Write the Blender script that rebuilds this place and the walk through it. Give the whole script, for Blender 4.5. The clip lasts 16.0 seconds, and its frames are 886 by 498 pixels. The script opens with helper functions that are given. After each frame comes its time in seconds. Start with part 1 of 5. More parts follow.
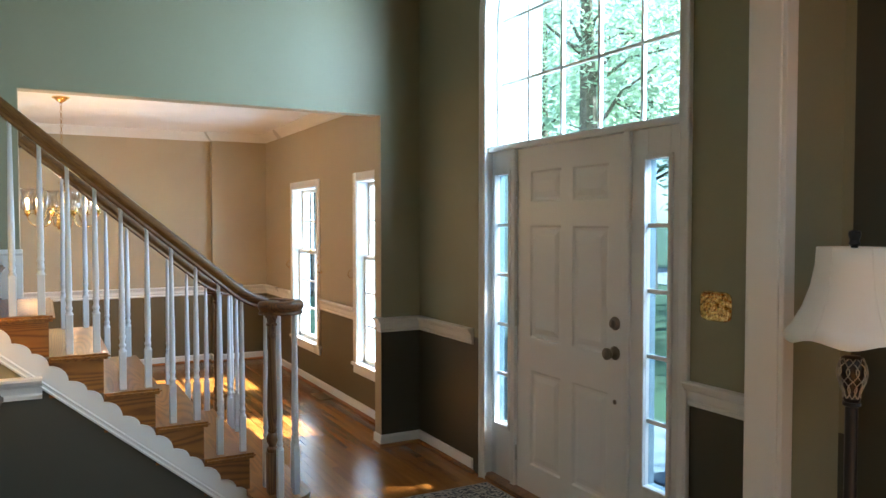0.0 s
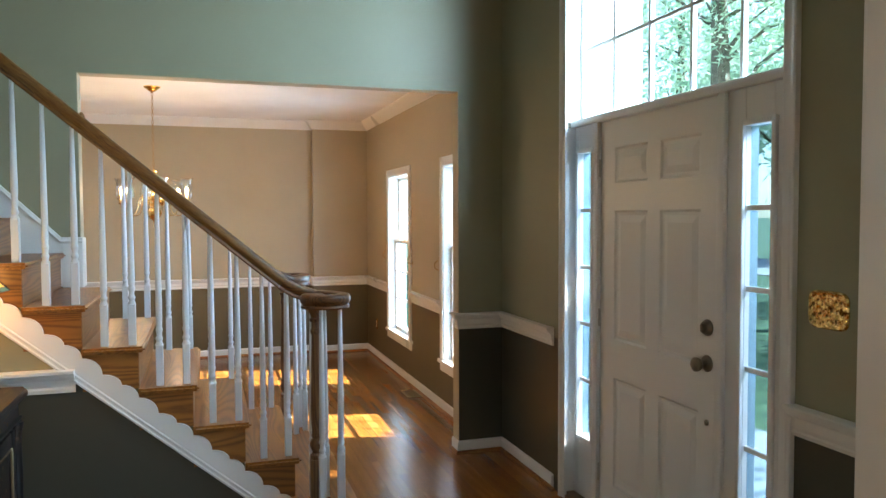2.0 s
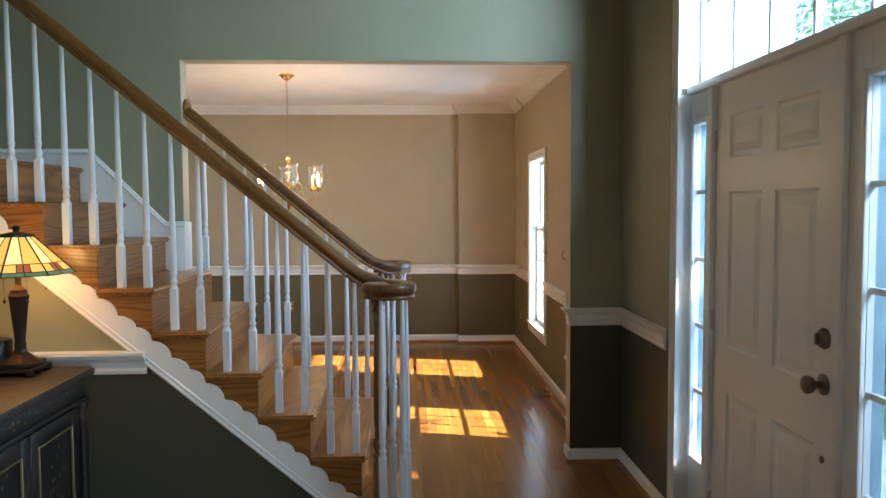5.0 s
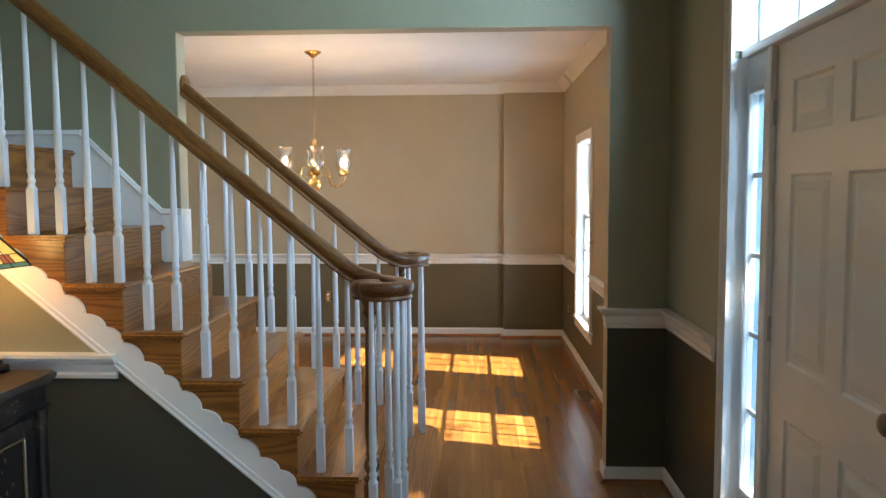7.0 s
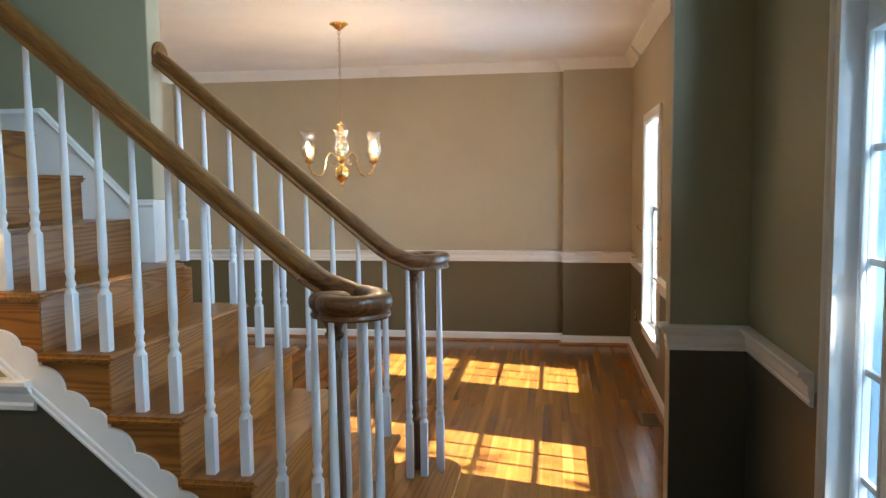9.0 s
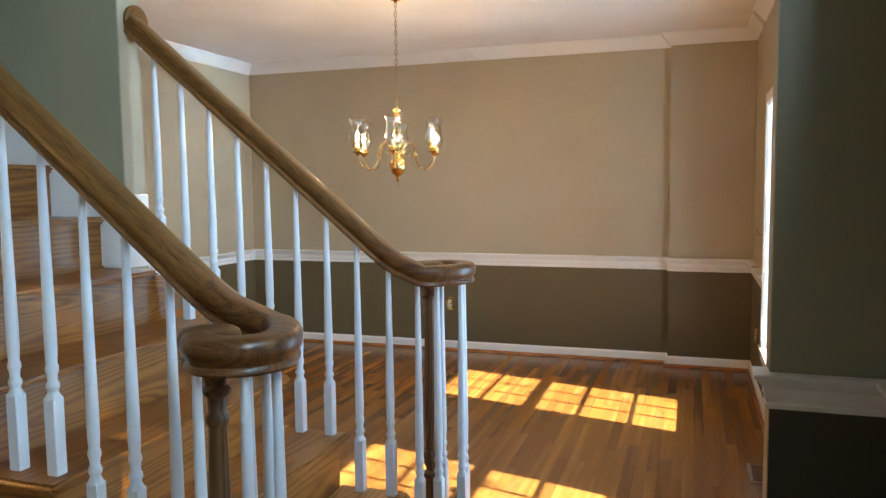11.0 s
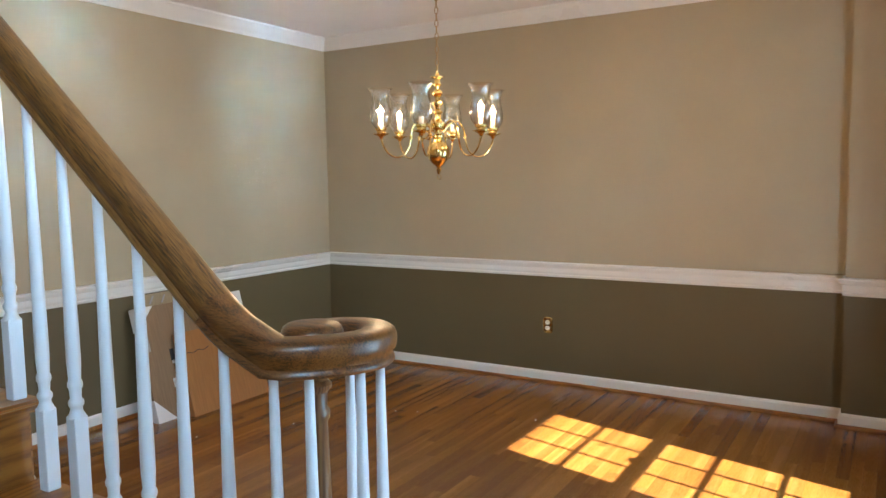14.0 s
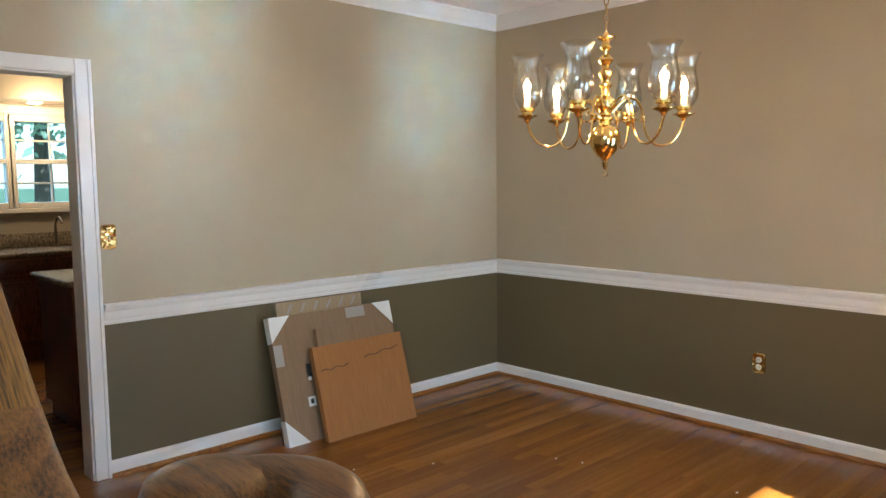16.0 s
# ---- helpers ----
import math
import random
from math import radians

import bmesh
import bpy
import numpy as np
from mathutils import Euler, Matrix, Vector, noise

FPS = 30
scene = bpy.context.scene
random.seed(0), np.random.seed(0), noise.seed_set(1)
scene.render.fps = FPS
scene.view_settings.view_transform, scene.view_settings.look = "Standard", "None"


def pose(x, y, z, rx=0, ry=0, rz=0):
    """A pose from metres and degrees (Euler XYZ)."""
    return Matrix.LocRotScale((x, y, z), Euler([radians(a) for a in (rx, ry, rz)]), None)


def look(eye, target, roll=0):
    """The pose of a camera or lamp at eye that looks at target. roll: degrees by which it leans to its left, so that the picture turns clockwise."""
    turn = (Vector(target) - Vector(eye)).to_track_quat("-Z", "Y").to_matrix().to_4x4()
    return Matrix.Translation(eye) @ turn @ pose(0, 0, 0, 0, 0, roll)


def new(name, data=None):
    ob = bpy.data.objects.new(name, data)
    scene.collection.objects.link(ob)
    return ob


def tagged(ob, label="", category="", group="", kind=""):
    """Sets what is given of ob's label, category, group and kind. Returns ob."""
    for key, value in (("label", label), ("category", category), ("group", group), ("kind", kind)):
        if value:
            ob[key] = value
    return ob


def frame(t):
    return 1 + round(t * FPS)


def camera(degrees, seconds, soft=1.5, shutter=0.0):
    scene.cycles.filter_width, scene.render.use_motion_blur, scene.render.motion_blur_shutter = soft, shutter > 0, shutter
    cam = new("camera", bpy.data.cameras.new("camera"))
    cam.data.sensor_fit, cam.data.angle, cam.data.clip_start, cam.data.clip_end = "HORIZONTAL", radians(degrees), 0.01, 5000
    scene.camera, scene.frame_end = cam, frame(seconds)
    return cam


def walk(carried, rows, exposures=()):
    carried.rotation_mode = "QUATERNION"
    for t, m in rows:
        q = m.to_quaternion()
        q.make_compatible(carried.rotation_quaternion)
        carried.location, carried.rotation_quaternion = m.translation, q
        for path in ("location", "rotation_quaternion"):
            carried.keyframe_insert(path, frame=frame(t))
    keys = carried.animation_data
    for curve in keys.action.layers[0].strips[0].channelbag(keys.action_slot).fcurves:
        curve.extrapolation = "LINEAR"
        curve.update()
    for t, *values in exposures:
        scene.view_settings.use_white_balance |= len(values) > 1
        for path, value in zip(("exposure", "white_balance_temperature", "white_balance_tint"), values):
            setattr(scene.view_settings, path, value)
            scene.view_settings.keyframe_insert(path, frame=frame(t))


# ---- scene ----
cam = camera(61.3, 16.0)
PATH = [
    (0, (0.168, -0.034, 1.577), (1.114, 1.727, 1.509), -0.0),
    (0.5, (0.293, 0.069, 1.581), (1.169, 1.865, 1.507), -0.1),
    (1, (0.408, 0.152, 1.556), (1.203, 1.985, 1.479), -0.1),
    (1.5, (0.556, 0.215, 1.554), (1.262, 2.084, 1.474), -0.2),
    (2, (0.708, 0.249, 1.541), (1.317, 2.152, 1.453), -0.2),
    (2.5, (0.834, 0.302, 1.53), (1.347, 2.233, 1.428), -0.2),
    (3, (0.958, 0.342, 1.523), (1.381, 2.293, 1.406), -0.3),
    (3.5, (1.059, 0.344, 1.5), (1.391, 2.312, 1.374), -0.3),
    (4, (1.17, 0.343, 1.512), (1.425, 2.323, 1.384), -0.3),
    (4.5, (1.276, 0.394, 1.501), (1.448, 2.383, 1.38), -0.3),
    (5, (1.33, 0.5, 1.512), (1.421, 2.494, 1.397), -0.3),
    (5.2, (1.361, 0.554, 1.516), (1.419, 2.55, 1.399), -0.1),
    (7.5, (1.63, 1.103, 1.51), (1.51, 3.093, 1.352), -0.5),
    (8, (1.664, 1.28, 1.517), (1.497, 3.266, 1.355), -0.5),
    (8.5, (1.727, 1.487, 1.511), (1.501, 3.467, 1.342), -0.4),
    (9, (1.808, 1.717, 1.478), (1.512, 3.687, 1.31), -0.6),
    (9.2, (1.818, 1.797, 1.472), (1.503, 3.765, 1.308), -0.3),
    (11.5, (2.089, 2.757, 1.444), (1.377, 4.618, 1.27), -0.9),
    (12, (2.094, 2.992, 1.464), (1.323, 4.828, 1.281), -0.9),
    (12.5, (2.12, 3.239, 1.444), (1.288, 5.048, 1.258), -0.8),
    (13, (2.167, 3.485, 1.443), (1.27, 5.263, 1.256), -1.0),
    (13.5, (2.144, 3.703, 1.431), (1.182, 5.447, 1.248), -0.9),
    (14, (2.115, 3.922, 1.45), (1.081, 5.623, 1.266), -0.9),
    (14.5, (2.079, 4.108, 1.434), (0.961, 5.758, 1.257), -0.8),
    (15, (2.031, 4.328, 1.426), (0.812, 5.905, 1.253), -0.9),
    (15.5, (1.929, 4.521, 1.420), (0.6, 6.005, 1.244), -0.8),
    (16, (1.797, 4.698, 1.444), (0.347, 6.064, 1.262), -0.6),
]
walk(cam, [(t, look(eye, target, roll)) for t, eye, target, roll in PATH],
     exposures=[(0, 3.32), (1.5, 3.3), (3.0, 3.14), (5.0, 3.02), (9.0, 3.08), (11.5, 3.06), (14.0, 3.0), (16.0, 3.0)])

# ---- world, sun, exposure ----
SUN_DIR = Vector((-1.19, 0.30, -1.0)).normalized()
world = bpy.data.worlds.new("sky")
scene.world = world
world.use_nodes = True
wn = world.node_tree
sky = wn.nodes.new("ShaderNodeTexSky")
sky.sky_type, sky.sun_disc = "NISHITA", False
sky.sun_elevation = math.asin(-SUN_DIR.z)
sky.sun_rotation = math.atan2(-SUN_DIR.x, -SUN_DIR.y)
wn.links.new(sky.outputs[0], wn.nodes["Background"].inputs[0])
wn.nodes["Background"].inputs[1].default_value = 0.10
sun = new("sun", bpy.data.lights.new("sun", "SUN"))
sun.data.energy, sun.data.angle, sun.data.color = 5.0, radians(0.6), (1.0, 0.96, 0.90)
sun.matrix_world = look((8, 0, 8), Vector((8, 0, 8)) + SUN_DIR)


def fill_lamp(name, at, to, w, h, power, color=(0.80, 0.90, 1.0)):
    """Adds an area lamp that fills in for daylight and ground bounce."""
    d = bpy.data.lights.new(name, "AREA")
    d.shape, d.size, d.size_y, d.energy, d.color = "RECTANGLE", w, h, power, color
    o = new(name, d)
    o.matrix_world = look(at, to)
    return o


SKY = (0.62, 0.80, 1.0)
FOYER_SKY = (0.55, 0.76, 1.0)
# added area lamps outside the dining windows stand in for sky and ground light
for wy in (7.20, 5.44):
    fill_lamp("window_skylight", (3.6, wy, 1.0), (0, wy, 2.1), 1.5, 1.9, 18, (0.76, 0.88, 1.0))
    fill_lamp("window_skylight", (3.9, wy + 1.1, 1.05), (0.6, wy - 1.2, 2.0), 1.5, 1.9, 11, (0.76, 0.88, 1.0))
# added narrow-beam lamps outside cast the pale bands on the dining room's west wall
for sy, wy in ((5.86, 8.08), (4.10, 6.34)):
    band_lamp = fill_lamp("wall_band_lamp", (9.0, sy, 0.25), (-1.95, wy, 2.1), 0.45, 1.1, 1.35, (0.50, 0.73, 1.0))
    band_lamp.data.spread = radians(10)
# lamp added on the porch slab fills in light bounced off the ground
fill_lamp("porch_bounce_fill", (4.5, 3.15, 0.02), (1.0, 3.3, 4.2), 1.4, 1.2, 20, (0.45, 0.70, 1.0))
# lamps added outside the arched window brighten the upper wall, stair and near rail
fill_lamp("window_skylight", (3.7, 1.25, 3.15), (1.9, 4.8, 3.3), 1.2, 1.4, 44, FOYER_SKY)
fill_lamp("window_skylight", (4.0, 2.5, 3.4), (0.9, 4.0, 0.9), 1.2, 1.2, 9, (0.55, 0.76, 1.0))
# lamp added outside an unseen living room opening brightens that room and the door
fill_lamp("window_skylight", (3.1, -1.0, 1.4), (0, -1.0, 1.3), 1.6, 1.5, 25, FOYER_SKY)
# lamp added above the kitchen window stands in for its daylight
fill_lamp("window_skylight", (-6.6, 6.5, 3.3), (-4.6, 6.5, 1.2), 1.5, 1.0, 16, SKY)


# ---- materials ----
def mat(name, color, rough=0.5, metal=0.0):
    m = bpy.data.materials.new(name)
    m.use_nodes = True
    b = m.node_tree.nodes["Principled BSDF"]
    b.inputs["Base Color"].default_value = (*color, 1)
    b.inputs["Roughness"].default_value = rough
    b.inputs["Metallic"].default_value = metal
    return m


def node(m, kind, **kw):
    n = m.node_tree.nodes.new(kind)
    for k, v in kw.items():
        n.inputs[k].default_value = v
    return n


def link(m, a, b):
    m.node_tree.links.new(a, b)


def bsdf(m):
    return m.node_tree.nodes["Principled BSDF"]


def ramp(m, fac, stops):
    r = m.node_tree.nodes.new("ShaderNodeValToRGB")
    el = r.color_ramp.elements
    el[0].position, el[0].color = stops[0][0], (*stops[0][1], 1)
    el[1].position, el[1].color = stops[-1][0], (*stops[-1][1], 1)
    for p, c in stops[1:-1]:
        e = el.new(p)
        e.color = (*c, 1)
    link(m, fac, r.inputs[0])
    return r


def bump(m, height, strength=0.1, distance=0.01):
    b = node(m, "ShaderNodeBump", Strength=strength, Distance=distance)
    link(m, height, b.inputs["Height"])
    link(m, b.outputs[0], bsdf(m).inputs["Normal"])
    return b


def paint(name, color, rough=0.55, var=0.06, relief=0.06):
    """Rolled wall paint or brushed trim paint, with faint mottling and fine stipple."""
    m = mat(name, color, rough)
    co = m.node_tree.nodes.new("ShaderNodeTexCoord")
    big = node(m, "ShaderNodeTexNoise", Scale=1.3, Detail=4.0)
    fine = node(m, "ShaderNodeTexNoise", Scale=220.0, Detail=2.0)
    for n in (big, fine):
        link(m, co.outputs["Object"], n.inputs["Vector"])
    lo, hi = [tuple(c * k for c in color) for k in (1 - var, 1 + var)]
    r = ramp(m, big.outputs[0], [(0.3, lo), (0.7, hi)])
    link(m, r.outputs[0], bsdf(m).inputs["Base Color"])
    rr = ramp(m, big.outputs[0], [(0.3, (rough - 0.06,) * 3), (0.7, (rough + 0.06,) * 3)])
    link(m, rr.outputs[0], bsdf(m).inputs["Roughness"])
    bump(m, fine.outputs[0], relief, 0.002)
    return m


def wood(name, dark, mid, light, rough=0.3, along=(1, 1, 1), piece=0.0, grain=26.0, coat=0.3, tilt=0.0, rings=80.0, rough_grain=0.5, spread=0.28):
    """Oak-like wood: stretched noise grain and cathedral figure; along: scale per axis (small along the grain); piece: how far pieces differ; spread: small for strong figure."""
    m = mat(name, mid, rough)
    nt = m.node_tree
    co = nt.nodes.new("ShaderNodeTexCoord")
    info = nt.nodes.new("ShaderNodeObjectInfo")
    geo = nt.nodes.new("ShaderNodeNewGeometry")
    add = nt.nodes.new("ShaderNodeMath")
    add.operation = "ADD"
    link(m, info.outputs["Random"], add.inputs[0])
    link(m, geo.outputs["Random Per Island"], add.inputs[1])
    fr = nt.nodes.new("ShaderNodeMath")
    fr.operation = "FRACT"
    link(m, add.outputs[0], fr.inputs[0])
    mp = nt.nodes.new("ShaderNodeMapping")
    mp.inputs["Scale"].default_value = along
    rot = nt.nodes.new("ShaderNodeMapping")
    rot.inputs["Rotation"].default_value = (0, radians(tilt), 0)
    link(m, co.outputs["Object"], rot.inputs["Vector"])
    link(m, rot.outputs[0], mp.inputs["Vector"])
    off = nt.nodes.new("ShaderNodeVectorMath")
    off.operation = "ADD"
    sc = nt.nodes.new("ShaderNodeMath")
    sc.operation = "MULTIPLY"
    sc.inputs[1].default_value = 37.0
    link(m, fr.outputs[0], sc.inputs[0])
    link(m, mp.outputs[0], off.inputs[0])
    link(m, sc.outputs[0], off.inputs[1])
    fig = node(m, "ShaderNodeTexNoise", Scale=grain / 5, Detail=1.0, Distortion=0.4)
    link(m, off.outputs[0], fig.inputs["Vector"])
    mul = nt.nodes.new("ShaderNodeMath")
    mul.operation = "MULTIPLY"
    mul.inputs[1].default_value = rings
    link(m, fig.outputs[0], mul.inputs[0])
    sine = nt.nodes.new("ShaderNodeMath")
    sine.operation = "SINE"
    link(m, mul.outputs[0], sine.inputs[0])
    ring = nt.nodes.new("ShaderNodeMapRange")
    ring.inputs["From Min"].default_value = -1.0
    link(m, sine.outputs[0], ring.inputs["Value"])
    pores = node(m, "ShaderNodeTexNoise", Scale=grain * 8, Detail=3.0, Roughness=0.7)
    link(m, off.outputs[0], pores.inputs["Vector"])
    mx2 = nt.nodes.new("ShaderNodeMix")
    mx2.data_type = "FLOAT"
    mx2.inputs[0].default_value = rough_grain
    link(m, ring.outputs[0], mx2.inputs[2])
    link(m, pores.outputs[0], mx2.inputs[3])
    r = ramp(m, mx2.outputs[0], [(0.5 - spread, dark), (0.5, mid), (0.5 + spread, light)])
    hsv = nt.nodes.new("ShaderNodeHueSaturation")
    val = nt.nodes.new("ShaderNodeMapRange")
    val.inputs["To Min"].default_value, val.inputs["To Max"].default_value = 1 - piece, 1 + piece
    link(m, fr.outputs[0], val.inputs["Value"])
    link(m, val.outputs[0], hsv.inputs["Value"])
    hue = nt.nodes.new("ShaderNodeMapRange")
    hue.inputs["To Min"].default_value, hue.inputs["To Max"].default_value = 0.5 - 0.03 * piece, 0.5 + 0.015 * piece
    link(m, fr.outputs[0], hue.inputs["Value"])
    link(m, hue.outputs[0], hsv.inputs["Hue"])
    link(m, r.outputs[0], hsv.inputs["Color"])
    link(m, hsv.outputs[0], bsdf(m).inputs["Base Color"])
    bsdf(m).inputs["Coat Weight"].default_value = coat
    bsdf(m).inputs["Coat Roughness"].default_value = 0.15
    bump(m, mx2.outputs[0], 0.12, 0.002)
    return m


M_DIN_UP = paint("dining_upper_paint", (0.446, 0.374, 0.254))
M_DIN_LOW = paint("dining_lower_paint", (0.130, 0.101, 0.049))
M_FOY_UP = paint("foyer_upper_paint", (0.285, 0.275, 0.178))
M_FOY_LOW = paint("foyer_lower_paint", (0.060, 0.058, 0.042), 0.42)
M_CEIL = paint("ceiling_paint", (0.84, 0.81, 0.78), 0.8)
M_TRIM = paint("white_trim_paint", (0.80, 0.79, 0.76), 0.32, 0.02, 0.02)
M_DOOR = paint("white_door_paint", (0.72, 0.72, 0.71), 0.35, 0.02, 0.03)
M_BAL = paint("white_baluster_paint", (0.68, 0.71, 0.74), 0.3, 0.02, 0.0)
M_FLOOR = wood("oak_floor", (0.195, 0.072, 0.011), (0.280, 0.120, 0.027), (0.350, 0.166, 0.046), 0.25, (1.0, 0.05, 1.0), 0.20, 60.0, 0.18, 0.0, 9.0, 0.70, 0.25)
M_TREAD = wood("oak_tread", (0.130, 0.042, 0.006), (0.300, 0.115, 0.018), (0.350, 0.142, 0.025), 0.33, (1.0, 0.09, 1.0), 0.06, 24.0, 0.15, 0.0, 170.0, 0.52, 0.37)
M_SIDE = wood("oak_riser_side", (0.120, 0.040, 0.006), (0.280, 0.105, 0.017), (0.330, 0.132, 0.025), 0.36, (0.09, 1.0, 1.0), 0.06, 24.0, 0.08, 0.0, 170.0, 0.52, 0.37)
M_RAIL = wood("stained_oak_rail", (0.045, 0.015, 0.003), (0.180, 0.076, 0.015), (0.260, 0.118, 0.028), 0.42, (0.05, 1.0, 1.0), 0.03, 48.0, 0.06, -39.99, 24.0, 0.90, 0.16)
M_VOL = wood("stained_oak_volute", (0.030, 0.010, 0.003), (0.125, 0.045, 0.010), (0.195, 0.078, 0.019), 0.36, (0.10, 1.0, 1.0), 0.03, 40.0, 0.14, 0.0, 60.0, 0.86, 0.16)
M_NEWEL = wood("stained_oak_newel", (0.075, 0.031, 0.010), (0.15, 0.068, 0.025), (0.21, 0.108, 0.042), 0.36, (1.0, 1.0, 0.06), 0.03, 40.0, 0.15, 0.0, 120.0, 0.55)


# ---- mesh helpers ----
def box(bm, x0, x1, y0, y1, z0, z1, mi=0):
    v = [bm.verts.new((x, y, z)) for x in (x0, x1) for y in (y0, y1) for z in (z0, z1)]
    for a in ((0, 1, 3, 2), (4, 6, 7, 5), (0, 4, 5, 1), (2, 3, 7, 6), (0, 2, 6, 4), (1, 5, 7, 3)):
        bm.faces.new([v[i] for i in a]).material_index = mi
    return v


def rbox(bm, x0, x1, y0, y1, z0, z1, r=0.004, seg=2, mi=0):
    b = bmesh.new()
    box(b, x0, x1, y0, y1, z0, z1, mi)
    bmesh.ops.bevel(b, geom=b.edges[:], offset=r, segments=seg, affect="EDGES", profile=0.5)
    merge(bm, b)


def merge(bm, b, m=None):
    if m is not None:
        b.transform(m)
    me = bpy.data.meshes.new("tmp")
    b.to_mesh(me)
    b.free()
    bm.from_mesh(me)
    bpy.data.meshes.remove(me)


def mesh_ob(name, bm, mats, smooth=False):
    bmesh.ops.recalc_face_normals(bm, faces=bm.faces[:])
    me = bpy.data.meshes.new(name)
    bm.to_mesh(me)
    bm.free()
    for m in mats if isinstance(mats, (list, tuple)) else [mats]:
        me.materials.append(m)
    if smooth:
        me.shade_smooth()
        me.set_sharp_from_angle(angle=radians(38))
    return new(name, me)


def part(name, bm, material, parent, label="", smooth=True):
    ob = mesh_ob(name, bm, material, smooth)
    ob.parent = parent
    return tagged(ob, label)


def thing(name, label, category, at=(0, 0, 0), group="", rz=0.0):
    ob = new(name)
    ob.empty_display_size = 0.1
    ob.matrix_world = pose(*at, 0, 0, rz)
    return tagged(ob, label, category, group)


def struct(name, bm, mats, label, category, smooth=False):
    return tagged(mesh_ob(name, bm, mats, smooth), label, category, kind="structure")


def lathe(bm, prof, seg=24, at=(0, 0, 0), cap=True):
    """Turn (radius, z) pairs round a vertical axis."""
    rings = []
    for r, z in prof:
        rings.append([bm.verts.new((at[0] + r * math.cos(2 * math.pi * i / seg), at[1] + r * math.sin(2 * math.pi * i / seg), at[2] + z)) for i in range(seg)])
    for a, b in zip(rings, rings[1:]):
        for i in range(seg):
            bm.faces.new((a[i], a[(i + 1) % seg], b[(i + 1) % seg], b[i]))
    if cap:
        bm.faces.new(rings[0][::-1])
        bm.faces.new(rings[-1])


def run(bm, pts, prof, closed=False):
    """Sweep a profile of (out, z) along a level line of plan points; out is to the right of the way, corners mitred."""
    P = [Vector(p) for p in pts]
    n = len(P)
    rings = []
    for i, p in enumerate(P):
        d0 = (P[i] - P[i - 1]).normalized() if i > 0 or closed else (P[1] - P[0]).normalized()
        d1 = (P[(i + 1) % n] - P[i]).normalized() if i < n - 1 or closed else d0
        n0, n1 = Vector((d0.y, -d0.x)), Vector((d1.y, -d1.x))
        mid = (n0 + n1)
        mid = mid / max(mid.dot(n0), 0.2)
        rings.append([bm.verts.new((p.x + mid.x * o, p.y + mid.y * o, z)) for o, z in prof])
    k = len(prof)
    for a, b in zip(rings, rings[1:] + ([rings[0]] if closed else [])):
        for j in range(k):
            bm.faces.new((a[j], a[(j + 1) % k], b[(j + 1) % k], b[j]))
    if not closed:
        bm.faces.new(rings[0])
        bm.faces.new(rings[-1][::-1])


def sweep(bm, path, prof, cap=True, scale=None):
    """Sweep a closed profile of (side, up) along a 3D path, kept upright."""
    P = [Vector(p) for p in path]
    rings = []
    last = None
    for i, p in enumerate(P):
        t = (P[min(i + 1, len(P) - 1)] - P[max(i - 1, 0)]).normalized()
        flat = Vector((t.x, t.y, 0))
        side = Vector((t.y, -t.x, 0)).normalized() if flat.length > 0.05 else (last or Vector((1, 0, 0)))
        if last is not None and side.dot(last) < -0.2:
            side = -side
        last = side
        up = side.cross(t).normalized()
        s = scale(i / (len(P) - 1)) if scale else 1.0
        rings.append([bm.verts.new(p + side * (a * s) + up * (b * s)) for a, b in prof])
    k = len(prof)
    for a, b in zip(rings, rings[1:]):
        for j in range(k):
            bm.faces.new((a[j], a[(j + 1) % k], b[(j + 1) % k], b[j]))
    if cap:
        bm.faces.new(rings[0])
        bm.faces.new(rings[-1][::-1])


def circle(r, n=10):
    return [(r * math.cos(2 * math.pi * i / n), r * math.sin(2 * math.pi * i / n)) for i in range(n)]


def prism(bm, poly, axis, a0, a1, mi=0):
    """Extrude a polygon: axis 'y' takes (x, z), 'x' takes (y, z), 'z' takes (x, y)."""
    def at(p, a):
        return {"y": (p[0], a, p[1]), "x": (a, p[0], p[1]), "z": (p[0], p[1], a)}[axis]
    A = [bm.verts.new(at(p, a0)) for p in poly]
    B = [bm.verts.new(at(p, a1)) for p in poly]
    n = len(poly)
    for i in range(n):
        bm.faces.new((A[i], A[(i + 1) % n], B[(i + 1) % n], B[i])).material_index = mi
    bm.faces.new(A[::-1]).material_index = mi
    bm.faces.new(B).material_index = mi


# ---- plan ----
E = 2.568            # inner face of the front wall
EO = 2.83           # its outer face
WY, WY2 = 4.79, 4.905  # wall between foyer and dining room
E2 = 2.495           # inner face of the dining room's window wall
DX = -1.95          # dining room's inner wall
DY = 8.775           # dining room's far wall
PX, PY = 1.88, 8.675  # chase in the far corner
CEIL = 2.607         # dining and living ceiling
HIGH = 5.30         # foyer ceiling
OX0, OX1, OZ = 0.058, 2.268, 2.336  # opening to the dining room
RAIL_D, RAIL_F = 0.865, 0.915       # chair rail tops
SPLIT_D, SPLIT_F = 0.80, 0.86
SX, SY0, SY1 = 2.258, 1.565, 1.675     # cased opening to the living room
RISE, RUN_ = 0.1925, 0.2295
NOSE0 = 1.366       # front of the first tread
SN, SF = 3.82, 4.895  # near and far ends of the treads


